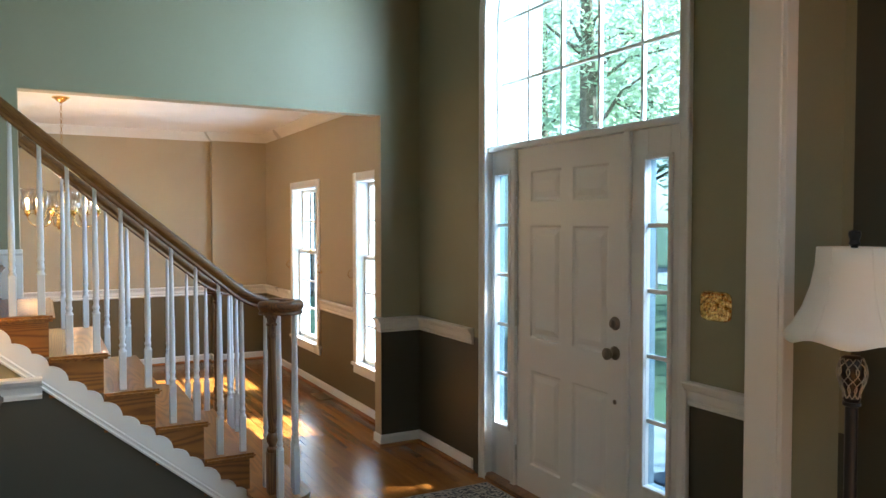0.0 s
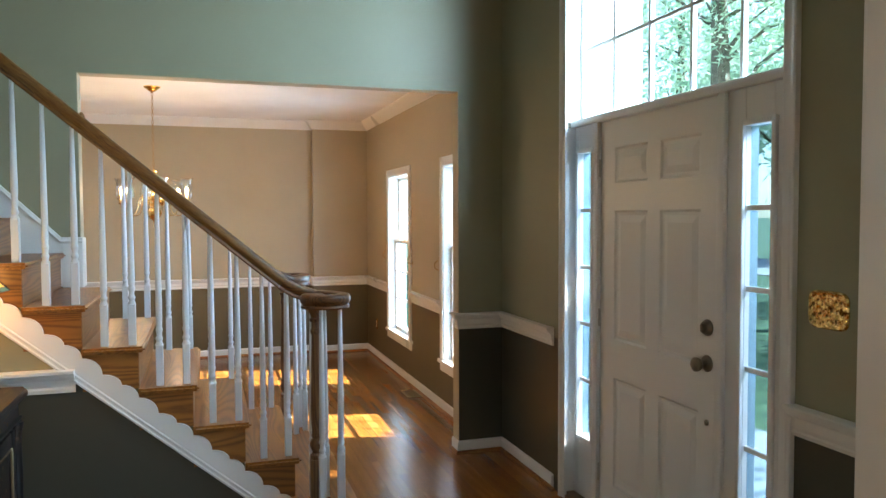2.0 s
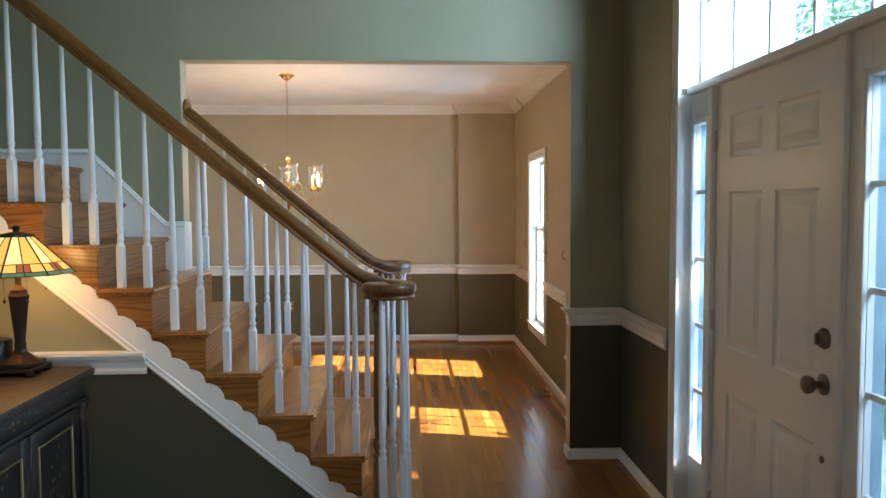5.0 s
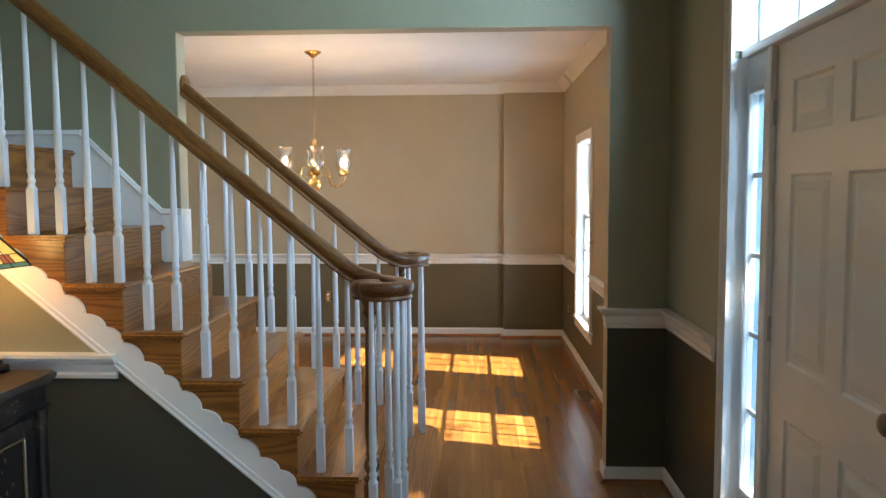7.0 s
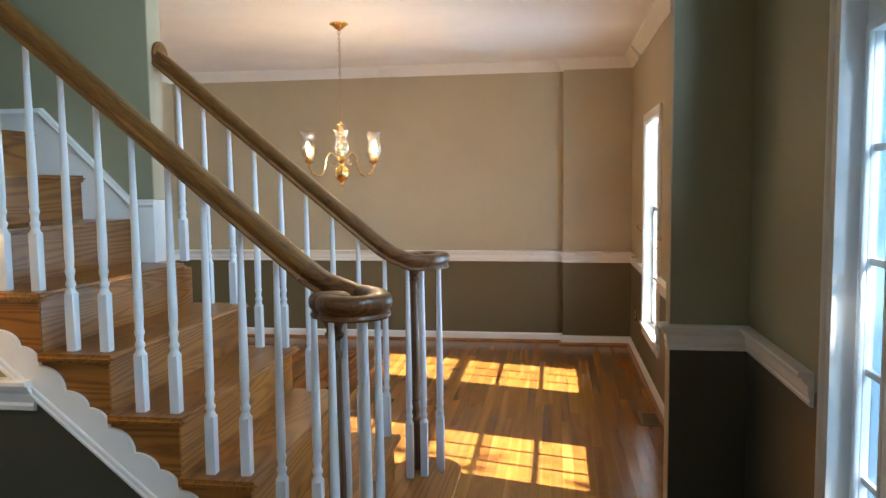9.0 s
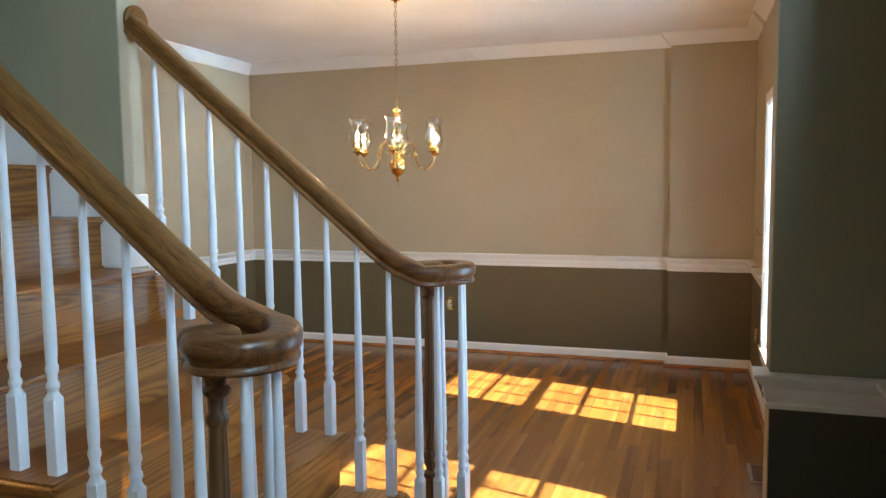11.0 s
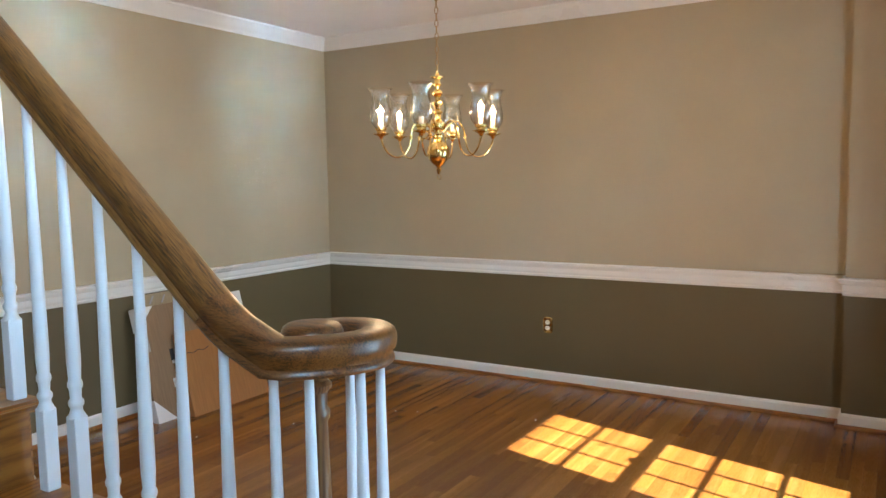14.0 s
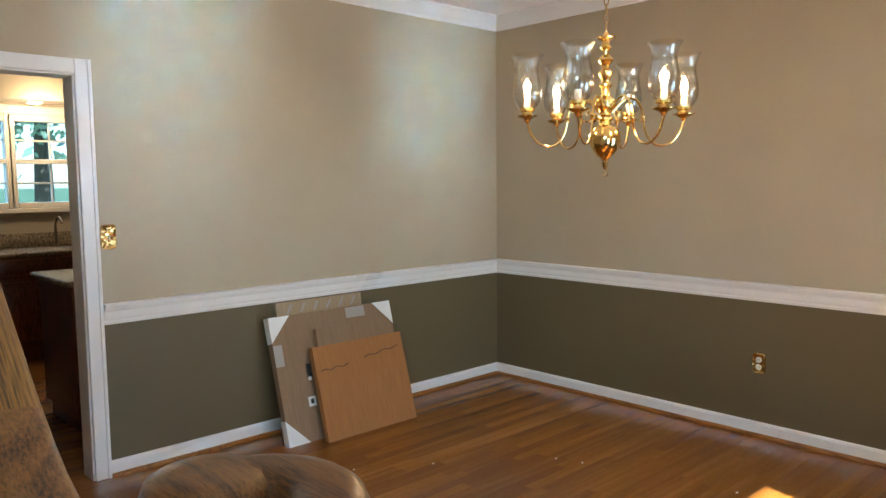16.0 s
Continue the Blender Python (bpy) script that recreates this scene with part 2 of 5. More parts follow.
def wall_x(bm, x0, x1, ya, yb, za, zb, split, low=1, up=0):
    """Wall block along y in two colours, split at a height."""
    if za < split < zb:
        box(bm, x0, x1, ya, yb, za, split, low)
        box(bm, x0, x1, ya, yb, split, zb, up)
    else:
        box(bm, x0, x1, ya, yb, za, zb, low if zb <= split else up)


# front wall of the foyer, with the door and arched window opening
DU0, DU1 = 2.30, 3.925           # opening of the door unit
ARCH_Z, ARCH_R = 2.78, (DU1 - DU0) / 2
bm = bmesh.new()
wall_x(bm, E, EO, SY1 - 0.15, DU0, 0, 5.4, SPLIT_F)
wall_x(bm, E, EO, DU1, WY + 0.06, 0, 5.4, SPLIT_F)
cy = (DU0 + DU1) / 2
arc = [(cy + ARCH_R * math.cos(a), ARCH_Z + ARCH_R * math.sin(a)) for a in [math.pi * i / 24 for i in range(25)]]
prism(bm, arc + [(DU0, 5.4), (DU1, 5.4)], "x", E, EO)
struct("wall_front_foyer", bm, [M_FOY_UP, M_FOY_LOW], "olive two-tone painted front wall around the entry door", "wall")

# wall between foyer and dining room, the stair running along it
bm = bmesh.new()
for x0, x1, z0 in ((-4.2, OX0, 0.0), (OX1, E, 0.0), (OX0, OX1, OZ)):
    wall_x(bm, x0, x1, WY, WY2 - 0.06, z0, 5.4, SPLIT_F)
struct("wall_foyer_north", bm, [M_FOY_UP, M_FOY_LOW], "two-storey olive painted wall with a wide opening", "wall")
bm = bmesh.new()
for x0, x1, z0 in ((-2.05, OX0, 0.0), (OX1, E2, 0.0), (OX0, OX1, OZ)):
    wall_x(bm, x0, x1, WY2 - 0.06, WY2, z0, 2.75, SPLIT_D)
struct("wall_dining_south", bm, [M_DIN_UP, M_DIN_LOW], "tan and olive painted wall beside the dining opening", "wall")
bm = bmesh.new()
box(bm, OX0 - 0.001, OX0 + 0.003, WY + 0.004, WY2 - 0.004, 0, OZ)
box(bm, OX1 - 0.003, OX1 + 0.001, WY + 0.004, WY2 - 0.004, 0, OZ)
box(bm, OX0, OX1, WY + 0.004, WY2 - 0.004, OZ - 0.003, OZ + 0.001)
struct("trim_opening_lining", bm, [M_DIN_UP], "tan painted lining of the dining opening", "trim")

# dining room walls
WIN = ((6.83, 7.59), (5.09, 5.80))
WZ0, WZ1 = 0.405, 1.93
bm = bmesh.new()
ys = [WY2 - 0.06, WIN[1][0], WIN[1][1], WIN[0][0], WIN[0][1], DY + 0.15]
for i in range(5):
    if i % 2 == 0:
        wall_x(bm, E2, E2 + 0.17, ys[i] + (0.06 if i == 0 else 0), ys[i + 1], 0, 2.75, SPLIT_D)
    else:
        wall_x(bm, E2, E2 + 0.17, ys[i], ys[i + 1], 0, WZ0, SPLIT_D)
        wall_x(bm, E2, E2 + 0.17, ys[i], ys[i + 1], WZ1, 2.75, SPLIT_D)
struct("wall_dining_east", bm, [M_DIN_UP, M_DIN_LOW], "two-tone tan and olive wall with two sash windows", "wall")
bm = bmesh.new()
wall_x(bm, DX - 0.13, E2, DY, DY + 0.15, 0, 2.75, SPLIT_D)
wall_x(bm, PX, E2, PY, DY, 0, 2.75, SPLIT_D)
struct("wall_dining_north", bm, [M_DIN_UP, M_DIN_LOW], "tan over olive painted wall with a shallow chase", "wall")
KD0, KD1, KDZ = 5.02, 5.885, 1.964
bm = bmesh.new()
wall_x(bm, DX - 0.13, DX, KD1, DY, 0, 2.75, SPLIT_D)
wall_x(bm, DX - 0.13, DX, WY2, KD0, 0, 2.75, SPLIT_D)
wall_x(bm, DX - 0.13, DX, KD0, KD1, KDZ, 2.75, SPLIT_D)
struct("wall_dining_west", bm, [M_DIN_UP, M_DIN_LOW], "tan over olive painted wall with a kitchen doorway", "wall")
bm = bmesh.new()
box(bm, DX - 0.13, EO, WY2 - 0.06, DY + 0.15, CEIL, CEIL + 0.12)
struct("ceiling_dining", bm, [M_CEIL], "white painted dining room ceiling", "ceiling")

# living room side and the rest of the foyer
bm = bmesh.new()
box(bm, SX, E, SY0, SY1, 0, 5.4)
box(bm, -4.2, -0.95, SY0, SY1, 0, 5.4)
box(bm, -0.95, SX, SY0, SY1, OZ, 5.4)
struct("wall_living_north", bm, [M_FOY_UP], "olive painted partition with a wide cased opening", "wall")
# unseen opening in this wall, added to let the fill lamp shine in
bm = bmesh.new()
for y0, y1, z0, z1 in ((-3.0, -1.8, 0, 2.8), (-0.2, SY1 - 0.15, 0, 2.8), (-1.8, -0.2, 0, 0.6), (-1.8, -0.2, 2.1, 2.8)):
    box(bm, E, EO, y0, y1, z0, z1)
# the dark lower paint stands in for the shadow on this wall
struct("wall_living_east", bm, [M_FOY_LOW], "living room wall, its shade put into the dark colour", "wall")
bm = bmesh.new()
box(bm, -4.2, E, -3.15, -3.0, 0, 2.8)
struct("wall_living_south", bm, [M_FOY_UP], "plain painted wall", "wall")
bm = bmesh.new()
box(bm, -4.35, -4.2, -3.15, WY, 0, 5.4)
struct("wall_hall_west", bm, [M_FOY_UP], "plain painted wall", "wall")
bm = bmesh.new()
box(bm, -4.2, EO, -3.0, SY0, CEIL, CEIL + 0.12)
struct("ceiling_living", bm, [M_CEIL], "white painted ceiling", "ceiling")
bm = bmesh.new()
box(bm, -4.35, EO, SY0, WY2 - 0.06, HIGH, HIGH + 0.12)
struct("ceiling_foyer", bm, [M_CEIL], "white painted high foyer ceiling", "ceiling")
bm = bmesh.new()
box(bm, -6.6, EO, -3.15, DY + 0.15, -0.2, -0.018)
struct("subfloor", bm, [M_FLOOR], "dark wooden base under the oak boards", "floor")

# ---- trim ----
BASE = [(0, 0.0), (0.014, 0.0), (0.014, 0.066), (0.010, 0.076), (0.004, 0.082), (0, 0.082)]


def chair(top):
    return [(0, top - 0.105), (0.010, top - 0.103), (0.014, top - 0.090), (0.010, top - 0.084), (0.016, top - 0.070), (0.018, top - 0.040),
            (0.030, top - 0.030), (0.036, top - 0.018), (0.046, top - 0.014), (0.048, top - 0.004), (0.044, top), (0, top)]


CROWN = [(0, CEIL), (0, CEIL - 0.095), (0.010, CEIL - 0.095), (0.014, CEIL - 0.085), (0.022, CEIL - 0.075), (0.040, CEIL - 0.055), (0.060, CEIL - 0.030), (0.070, CEIL - 0.018), (0.078, CEIL - 0.012), (0.080, CEIL)]
e2 = E2
bm = bmesh.new()
run(bm, [(DX, WY2), (DX, DY), (PX, DY), (PX, PY), (e2, PY), (e2, WY2)], CROWN, closed=True)
struct("trim_crown", bm, [M_TRIM], "white crown moulding round the dining ceiling", "crown moulding")
bm = bmesh.new()
run(bm, [(DX, KD1 + 0.07), (DX, DY), (PX, DY), (PX, PY), (e2, PY), (e2, WIN[0][1] + 0.075)], chair(RAIL_D))
run(bm, [(e2, WIN[0][0] - 0.075), (e2, WIN[1][1] + 0.075)], chair(RAIL_D))
struct("trim_chair_rail_dining", bm, [M_TRIM], "white chair rail round the dining room", "chair rail")
bm = bmesh.new()
run(bm, [(DX, KD1 + 0.07), (DX, DY), (PX, DY), (PX, PY), (e2, PY), (e2, WY2), (OX1, WY2)], BASE)
sh = bmesh.new()
SHOE = [(0.0142, 0.0), (0.032, 0.0), (0.032, 0.006), (0.028, 0.014), (0.021, 0.019), (0.0142, 0.020)]
run(sh, [(DX, KD1 + 0.07), (DX, DY), (PX, DY), (PX, PY), (e2, PY), (e2, WY2), (OX1, WY2)], SHOE)
run(sh, [(OX1, WY2), (OX1, WY), (E, WY), (E, DU1 + 0.06)], SHOE)
struct("trim_shoe_moulding", sh, [M_SIDE], "stained oak shoe moulding along the baseboards", "shoe moulding")
struct("baseboard_dining", bm, [M_TRIM], "white baseboard round the dining room", "baseboard")
bm = bmesh.new()
run(bm, [(OX1 - 0.0, WY2), (OX1, WY), (E, WY), (E, DU1 + 0.10)], BASE)
run(bm, [(E, DU0 - 0.06), (E, SY1)], BASE)
struct("baseboard_foyer", bm, [M_TRIM], "white baseboard in the foyer", "baseboard")
bm = bmesh.new()
run(bm, [(OX1, WY + 0.06), (OX1, WY), (E, WY), (E, DU1 + 0.10)], chair(RAIL_F))
run(bm, [(E, DU0 - 0.06), (E, SY1)], chair(RAIL_F))
struct("trim_chair_rail_foyer", bm, [M_TRIM], "white chair rail in the foyer", "chair rail")
bm = bmesh.new()
rbox(bm, SX - 0.018, SX, SY0 - 0.004, SY1 + 0.004, 0, OZ)
rbox(bm, SX - 0.010, SX + 0.044, SY0 - 0.020, SY0, 0, OZ + 0.05)
rbox(bm, SX - 0.010, SX + 0.044, SY1, SY1 + 0.018, 0, OZ + 0.05)
rbox(bm, -0.95, SX, SY0 - 0.004, SY1 + 0.004, OZ - 0.018, OZ)
struct("trim_living_opening", bm, [M_TRIM], "white casing of the living room opening", "trim")

# ---- stair ----
NSTEP = 15


def nose_line(x):
    return RISE * (1 + (NOSE0 - x) / RUN_)


stair = thing("staircase", "oak staircase with white balusters and scrolled white stringer", "staircase", (0, 0, 0))
bm = bmesh.new()
b = bmesh.new()
box(b, -RUN_ - 0.03, 0, SN, SF, -0.028, 0)
bmesh.ops.bevel(b, geom=[e for e in b.edges if abs(e.verts[0].co.x) < 1e-4 and abs(e.verts[1].co.x) < 1e-4 or all(abs(v.co.y - SN) < 1e-4 for v in e.verts) or all(abs(v.co.y - SF) < 1e-4 for v in e.verts)], offset=0.011, segments=3, affect="EDGES")
tread0 = part("tread", b, M_TREAD, stair, "varnished oak tread with rounded nosing")
rb = bmesh.new()
box(rb, -0.020, 0, SN + 0.035, SF - 0.035, 0, RISE - 0.028)
riser0 = part("riser", rb, M_TREAD, stair, "varnished oak riser")
pb = bmesh.new()
box(pb, -RUN_, 0, SN + 0.030, SN + 0.050, 0, RISE - 0.028)
panel0 = part("step_side", pb, M_SIDE, stair, "oak step end above the white stringer")
pb2 = bmesh.new()
box(pb2, -RUN_, 0, SF - 0.050, SF - 0.030, 0, RISE - 0.028)
panel1 = part("step_side", pb2, M_SIDE, stair, "oak step end above the white stringer")
bm.free()
for k in range(NSTEP):
    x, z = NOSE0 - RUN_ * k - (0.25 if k > 8 else 0), RISE * (k + 1)
    hidden_far = x - RUN_ < OX0
    for src, mm in ((tread0, pose(x, 0, z)), (riser0, pose(x - 0.028, 0, z - RISE)), (panel0, pose(x - 0.030, 0, z - RISE)), (panel1, pose(x - 0.030, 0, z - RISE))):
        if k == 0:
            if src is tread0 or src is riser0:
                continue
        if src is panel1 and hidden_far:
            continue
        o = src.copy() if k != 1 else src
        if k != 1:
            scene.collection.objects.link(o)
            o.parent = stair
        o.matrix_basis = mm
        if src is tread0 and hidden_far:
            o.scale.y = (WY - 0.02 - SN) / (SF - SN)
            o.location.y = SN * (1 - o.scale.y)


def rounded_step(r_in, z0, z1):
    """Outline of the first step with a rounded end on both sides."""
    pts = []
    cx = 1.217
    for cy_, s in ((3.73, -1), (4.99, 1)):
        R = 0.15 - r_in
        arcp = [(cx + 0.02 + R * math.cos(a), cy_ + s * R * math.sin(a)) for a in [math.pi * i / 20 for i in range(21)]]
        pts += arcp if s == 1 else arcp[::-1]
    return pts


b = bmesh.new()
prism(b, rounded_step(0.0, 0, 0), "z", RISE - 0.028, RISE)
bmesh.ops.bevel(b, geom=[e for e in b.edges if abs(e.verts[0].co.z - e.verts[1].co.z) < 1e-5], offset=0.010, segments=3, affect="EDGES")
part("bullnose_tread", b, M_TREAD, stair, "rounded oak starting tread")
b = bmesh.new()
prism(b, rounded_step(0.035, 0, 0), "z", 0.0, RISE - 0.028)
part("bullnose_riser", b, M_TREAD, stair, "curved oak starting riser")

# stringers with scalloped upper edge
LOBES = ((0.0, -0.043), (0.070, 0.020), (0.148, 0.072), (0.2295, 0.1495))
DROP = 0.372


def scallop_line(n):
    pts = []
    for k in range(n):
        x, z = NOSE0 - 0.030 - RUN_ * k, RISE * k
        for (s0, z0), (s1, z1) in zip(LOBES, LOBES[1:]):
            for i in range(7):
                a = math.pi / 2 * i / 7
                pts.append((x - s0 - (s1 - s0) * (1 - math.cos(a)), z + z0 + (z1 - z0) * math.sin(a)))
    return pts


def stringer(y0, y1, n):
    top = scallop_line(n)
    xe = top[-1][0]
    b = bmesh.new()
    for (xa, za), (xb, zb) in zip(top, top[1:]):
        if xa - xb > 1e-4:
            lo_a, lo_b = max(nose_line(xa) - DROP, 0), max(nose_line(xb) - DROP, 0)
            prism(b, [(xa, lo_a), (xa, max(za, lo_a + 0.002)), (xb, max(zb, lo_b + 0.002)), (xb, lo_b)], "y", y0, y1)
    bmesh.ops.remove_doubles(b, verts=b.verts[:], dist=0.0004)
    return b


part("stringer", stringer(SN + 0.018, SN + 0.030, 15), M_TRIM, stair, "white scalloped stringer", False)
part("stringer", stringer(SF - 0.030, SF - 0.018, 5), M_TRIM, stair, "white scalloped stringer", False)
for yy, s, xe in ((SN + 0.018, -1, -2.2), (SF - 0.018, 1, OX0)):
    b = bmesh.new()
    x0 = NOSE0 - 0.04 + 0.0
    path = [(xs, yy, max(nose_line(xs) - DROP + 0.0, 0.012)) for xs in (1.115, xe)]
    prof = [(-0.0, -0.016), (0.007, -0.016), (0.009, -0.006), (0.004, 0.0), (0.004, 0.010), (0.008, 0.016), (0.006, 0.022), (0.0, 0.024)]
    if s == 1:
        prof = [(-a, c) for a, c in prof]
    P = [[b.verts.new((x, yy - (a if s == -1 else a), z + c)) for a, c in prof] for x, _, z in path]
    for j in range(len(prof)):
        b.faces.new((P[0][j], P[0][(j + 1) % len(prof)], P[1][(j + 1) % len(prof)], P[1][j]))
    b.faces.new(P[0])
    b.faces.new(P[1][::-1])
    part("stringer_moulding", b, M_TRIM, stair, "white moulding under the stringer")

# walls below the stair
for nm, y0, y1, xe, mats, sp in (("wall_stair_near", SN + 0.032, SN + 0.10, -4.2, [M_FOY_UP, M_FOY_LOW], SPLIT_F - 0.03), ("wall_stair_far", SF - 0.10, SF - 0.032, OX0, [M_DIN_UP, M_DIN_LOW], SPLIT_D)):
    bm = bmesh.new()
    xs_split = NOSE0 - RUN_ * ((sp + DROP - 0.02) / RISE - 1)
    lo = [(1.11, 0.0), (1.11, max(nose_line(1.11) - DROP + 0.02, 0.004)), (xs_split, sp), (xe, sp), (xe, 0)]
    if xs_split > xe:
        prism(bm, lo, "y", y0, y1, 1)
        xt = max(xe, NOSE0 - RUN_ * ((2.9 + DROP - 0.02) / RISE - 1))
        up = [(xs_split, sp), (xt, nose_line(xt) - DROP + 0.02)] + ([(xe, nose_line(xt) - DROP + 0.02)] if xt > xe + 0.01 else []) + [(xe, sp)]
        prism(bm, up, "y", y0, y1, 0)
    else:
        prism(bm, [(1.11, 0.0), (1.11, 0.004), (xe, nose_line(xe) - DROP + 0.02), (xe, 0)], "y", y0, y1, 1)
    struct(nm, bm, mats, "olive painted wall below the stair", "wall")
bm = bmesh.new()
box(bm, -4.2, NOSE0 - RUN_ * 14.0, SN, WY, RISE * 15 - 0.2, RISE * 15 - 0.0)
struct("floor_upper_landing", bm, [M_TREAD], "oak upper landing", "floor")

bm = bmesh.new()
rbox(bm, NOSE0 - RUN_ * 9 - 0.28, NOSE0 - RUN_ * 9 + 0.01, SN, WY - 0.02, RISE * 9 - 0.027, RISE * 9 - 0.001, 0.002, 1)
part("landing_tread", bm, M_TREAD, stair, "deep oak tread")
# skirt board on the wall
b = bmesh.new()
z_s = nose_line(OX0)
x_up = -2.0
SKZ = 0.20
SK = [(OX0 + 0.016, 1.428), (-0.035, 1.428), (-0.45, 1.838), (-0.93, 1.838), (-2.2, 2.90)]
prism(b, [(OX0 + 0.012, RISE * 6)] + [(OX0 + 0.012, 1.428)] + SK[1:] + [(-2.2, 1.9), (-0.5, 1.2)], "y", WY - 0.022, WY)
rbox(b, OX0 - 0.09, OX0 + 0.014, WY - 0.024, WY2 - 0.002, RISE * 6, 1.428, 0.004)
part("skirt_board", b, M_TRIM, stair, "white stepped skirt board on the wall")
b = bmesh.new()
for (x0, z0), (x1, z1) in zip(SK, SK[1:]):
    prof = [(0.0, -0.03), (0.030, -0.03), (0.034, -0.018), (0.028, -0.010), (0.026, 0.002), (0.0, 0.004)]
    P = [[b.verts.new((x, WY - a, z + c)) for a, c in prof] for x, z in ((x0, z0), (x1, z1))]
    for j in range(len(prof)):
        b.faces.new((P[0][j], P[0][(j + 1) % len(prof)], P[1][(j + 1) % len(prof)], P[1][j]))
    b.faces.new(P[0])
    b.faces.new(P[1][::-1])
part("skirt_moulding", b, M_TRIM, stair, "white moulding on the skirt board")

# rails
RAIL_UP = 0.778
RZ = 1.150
RAIL_SIDE = [(0.027, -0.034), (0.030, -0.029), (0.029, -0.022), (0.025, -0.018), (0.026, -0.012), (0.033, -0.005), (0.035, 0.006), (0.0345, 0.018), (0.031, 0.0265), (0.024, 0.0315), (0.012, 0.0335)]
RAILP = RAIL_SIDE + [(-a, c) for a, c in RAIL_SIDE[::-1]]
XE = NOSE0 - RUN_ * ((RZ - RAIL_UP) / RISE - 1)


def rail_z(x):
    """Sloped rail easing into the level volute."""
    d, w = x - XE, 0.10
    slope = RISE / RUN_
    if d >= w:
        return RZ
    if d <= -w:
        return RZ - slope * d
    return RZ + slope * (w - d) ** 2 / (4 * w)


def rail_path(y, s, x_end, cx, cyv):
    pts = []
    x = x_end
    while x < cx - 0.10:
        pts.append((x, y, rail_z(x)))
        x += 0.03 if x > XE - 0.2 else 0.12
    n, r0 = 48, abs(y - cyv)
    for i in range(n + 1):
        u = i / n
        a = math.pi / 2 - 1.335 * math.pi * u
        if u < 0.27:
            r = r0 + (0.085 - r0) * math.sin(math.pi / 2 * u / 0.27)
        else:
            r = 0.085 - 0.023 * ((u - 0.27) / 0.73) ** 1.8
        pts.append((cx - 0.02 * max(0, 1 - u / 0.2) + r * math.cos(a), cyv - s * r * math.sin(a), RZ))
    return pts


VOL = {"near": (1.241, 3.724), "far": (1.226, 4.99)}
RAIL_Y = {"near": 3.887, "far": 4.851}
for key, s, x_end in (("near", -1, -2.6), ("far", 1, OX0 + 0.015)):
    cx, cyv = VOL[key]
    b = bmesh.new()
    whole = rail_path(RAIL_Y[key], s, x_end, cx, cyv)
    cut = next(i for i, p in enumerate(whole) if p[0] > XE - 0.10)
    sweep(b, whole[:cut + 1], RAILP)
    part("handrail", b, M_RAIL, stair, "stained oak handrail")
    b = bmesh.new()
    sweep(b, whole[cut:], [(p * 1.004, q * 1.004) for p, q in RAILP])
    lathe(b, [(0.052, -0.0345), (0.056, -0.029), (0.055, -0.022), (0.050, -0.018), (0.051, -0.012), (0.058, -0.005), (0.060, 0.006), (0.0595, 0.018), (0.056, 0.0270), (0.048, 0.0325), (0.030, 0.0345), (0.008, 0.0350)], 32, (cx - 0.056, cyv + s * 0.002, RZ))
    part("volute", b, M_VOL, stair, "stained oak volute with easing")
    b = bmesh.new()
    zb = RISE
    nx = cx - 0.046
    rbox(b, nx - 0.028, nx + 0.028, cyv - 0.028, cyv + 0.028, zb, zb + 0.215, 0.004)
    lathe(b, [(0.026, 0.215), (0.030, 0.225), (0.030, 0.235), (0.020, 0.245), (0.020, 0.252), (0.029, 0.27), (0.031, 0.285), (0.026, 0.305), (0.018, 0.315), (0.023, 0.322), (0.023, 0.33), (0.020, 0.34),
              (0.025, 0.40), (0.0255, 0.46), (0.021, 0.68), (0.018, 0.80), (0.023, 0.81), (0.023, 0.822), (0.018, 0.830), (0.019, 0.858), (0.027, 0.866), (0.028, 0.874), (0.021, 0.882), (0.025, 0.898), (0.033, 0.910), (0.034, RZ - 0.032 - zb)], 20, (nx, cyv, zb))
    part("newel_post", b, M_NEWEL, stair, "turned dark-stained oak newel post")

b = bmesh.new()
lathe(b, [(0.062, 0), (0.062, 0.010), (0.054, 0.016), (0.050, 0.016), (0.046, 0.020), (0.01, 0.021)], 24)
b.transform(pose(OX0 + 0.004, RAIL_Y["far"] + 0.03, rail_z(OX0), 0, 90, 0))
part("rosette", b, M_RAIL, stair, "round oak rosette where the handrail meets the wall")


def baluster(h, base_h):
    """White turned baluster, square foot and tapering round shaft."""
    b = bmesh.new()
    rbox(b, -0.016, 0.016, -0.016, 0.016, 0, base_h - 0.012, 0.002, 1)
    v = [(0.0155 * 1.414, base_h - 0.0125)]
    lathe(b, [(0.020, base_h - 0.016), (0.0125, base_h), (0.0125, base_h + 0.006), (0.016, base_h + 0.012), (0.016, base_h + 0.02), (0.0115, base_h + 0.027), (0.0125, base_h + 0.045), (0.0155, base_h + 0.052), (0.0155, base_h + 0.06),
              (0.0125, base_h + 0.068), (0.0145, base_h + 0.10), (0.0145, base_h + 0.16), (0.0085, h)], 12)
    return b


def place_bal(x, y, z, h, base_h):
    part("baluster", baluster(h, base_h), M_BAL, stair).matrix_basis = pose(x, y, z)


for k in range(1, 14):
    for j, (dx, bh) in enumerate(((0.055, 0.20), (0.171, 0.20))):
        x, z = NOSE0 - RUN_ * k - dx, RISE * (k + 1)
        h = rail_z(x) - 0.030 - z
        if k < 13:
            place_bal(x, RAIL_Y["near"], z, h, bh)
        if x > OX0 + 0.06:
            place_bal(x, RAIL_Y["far"], z, h, bh)
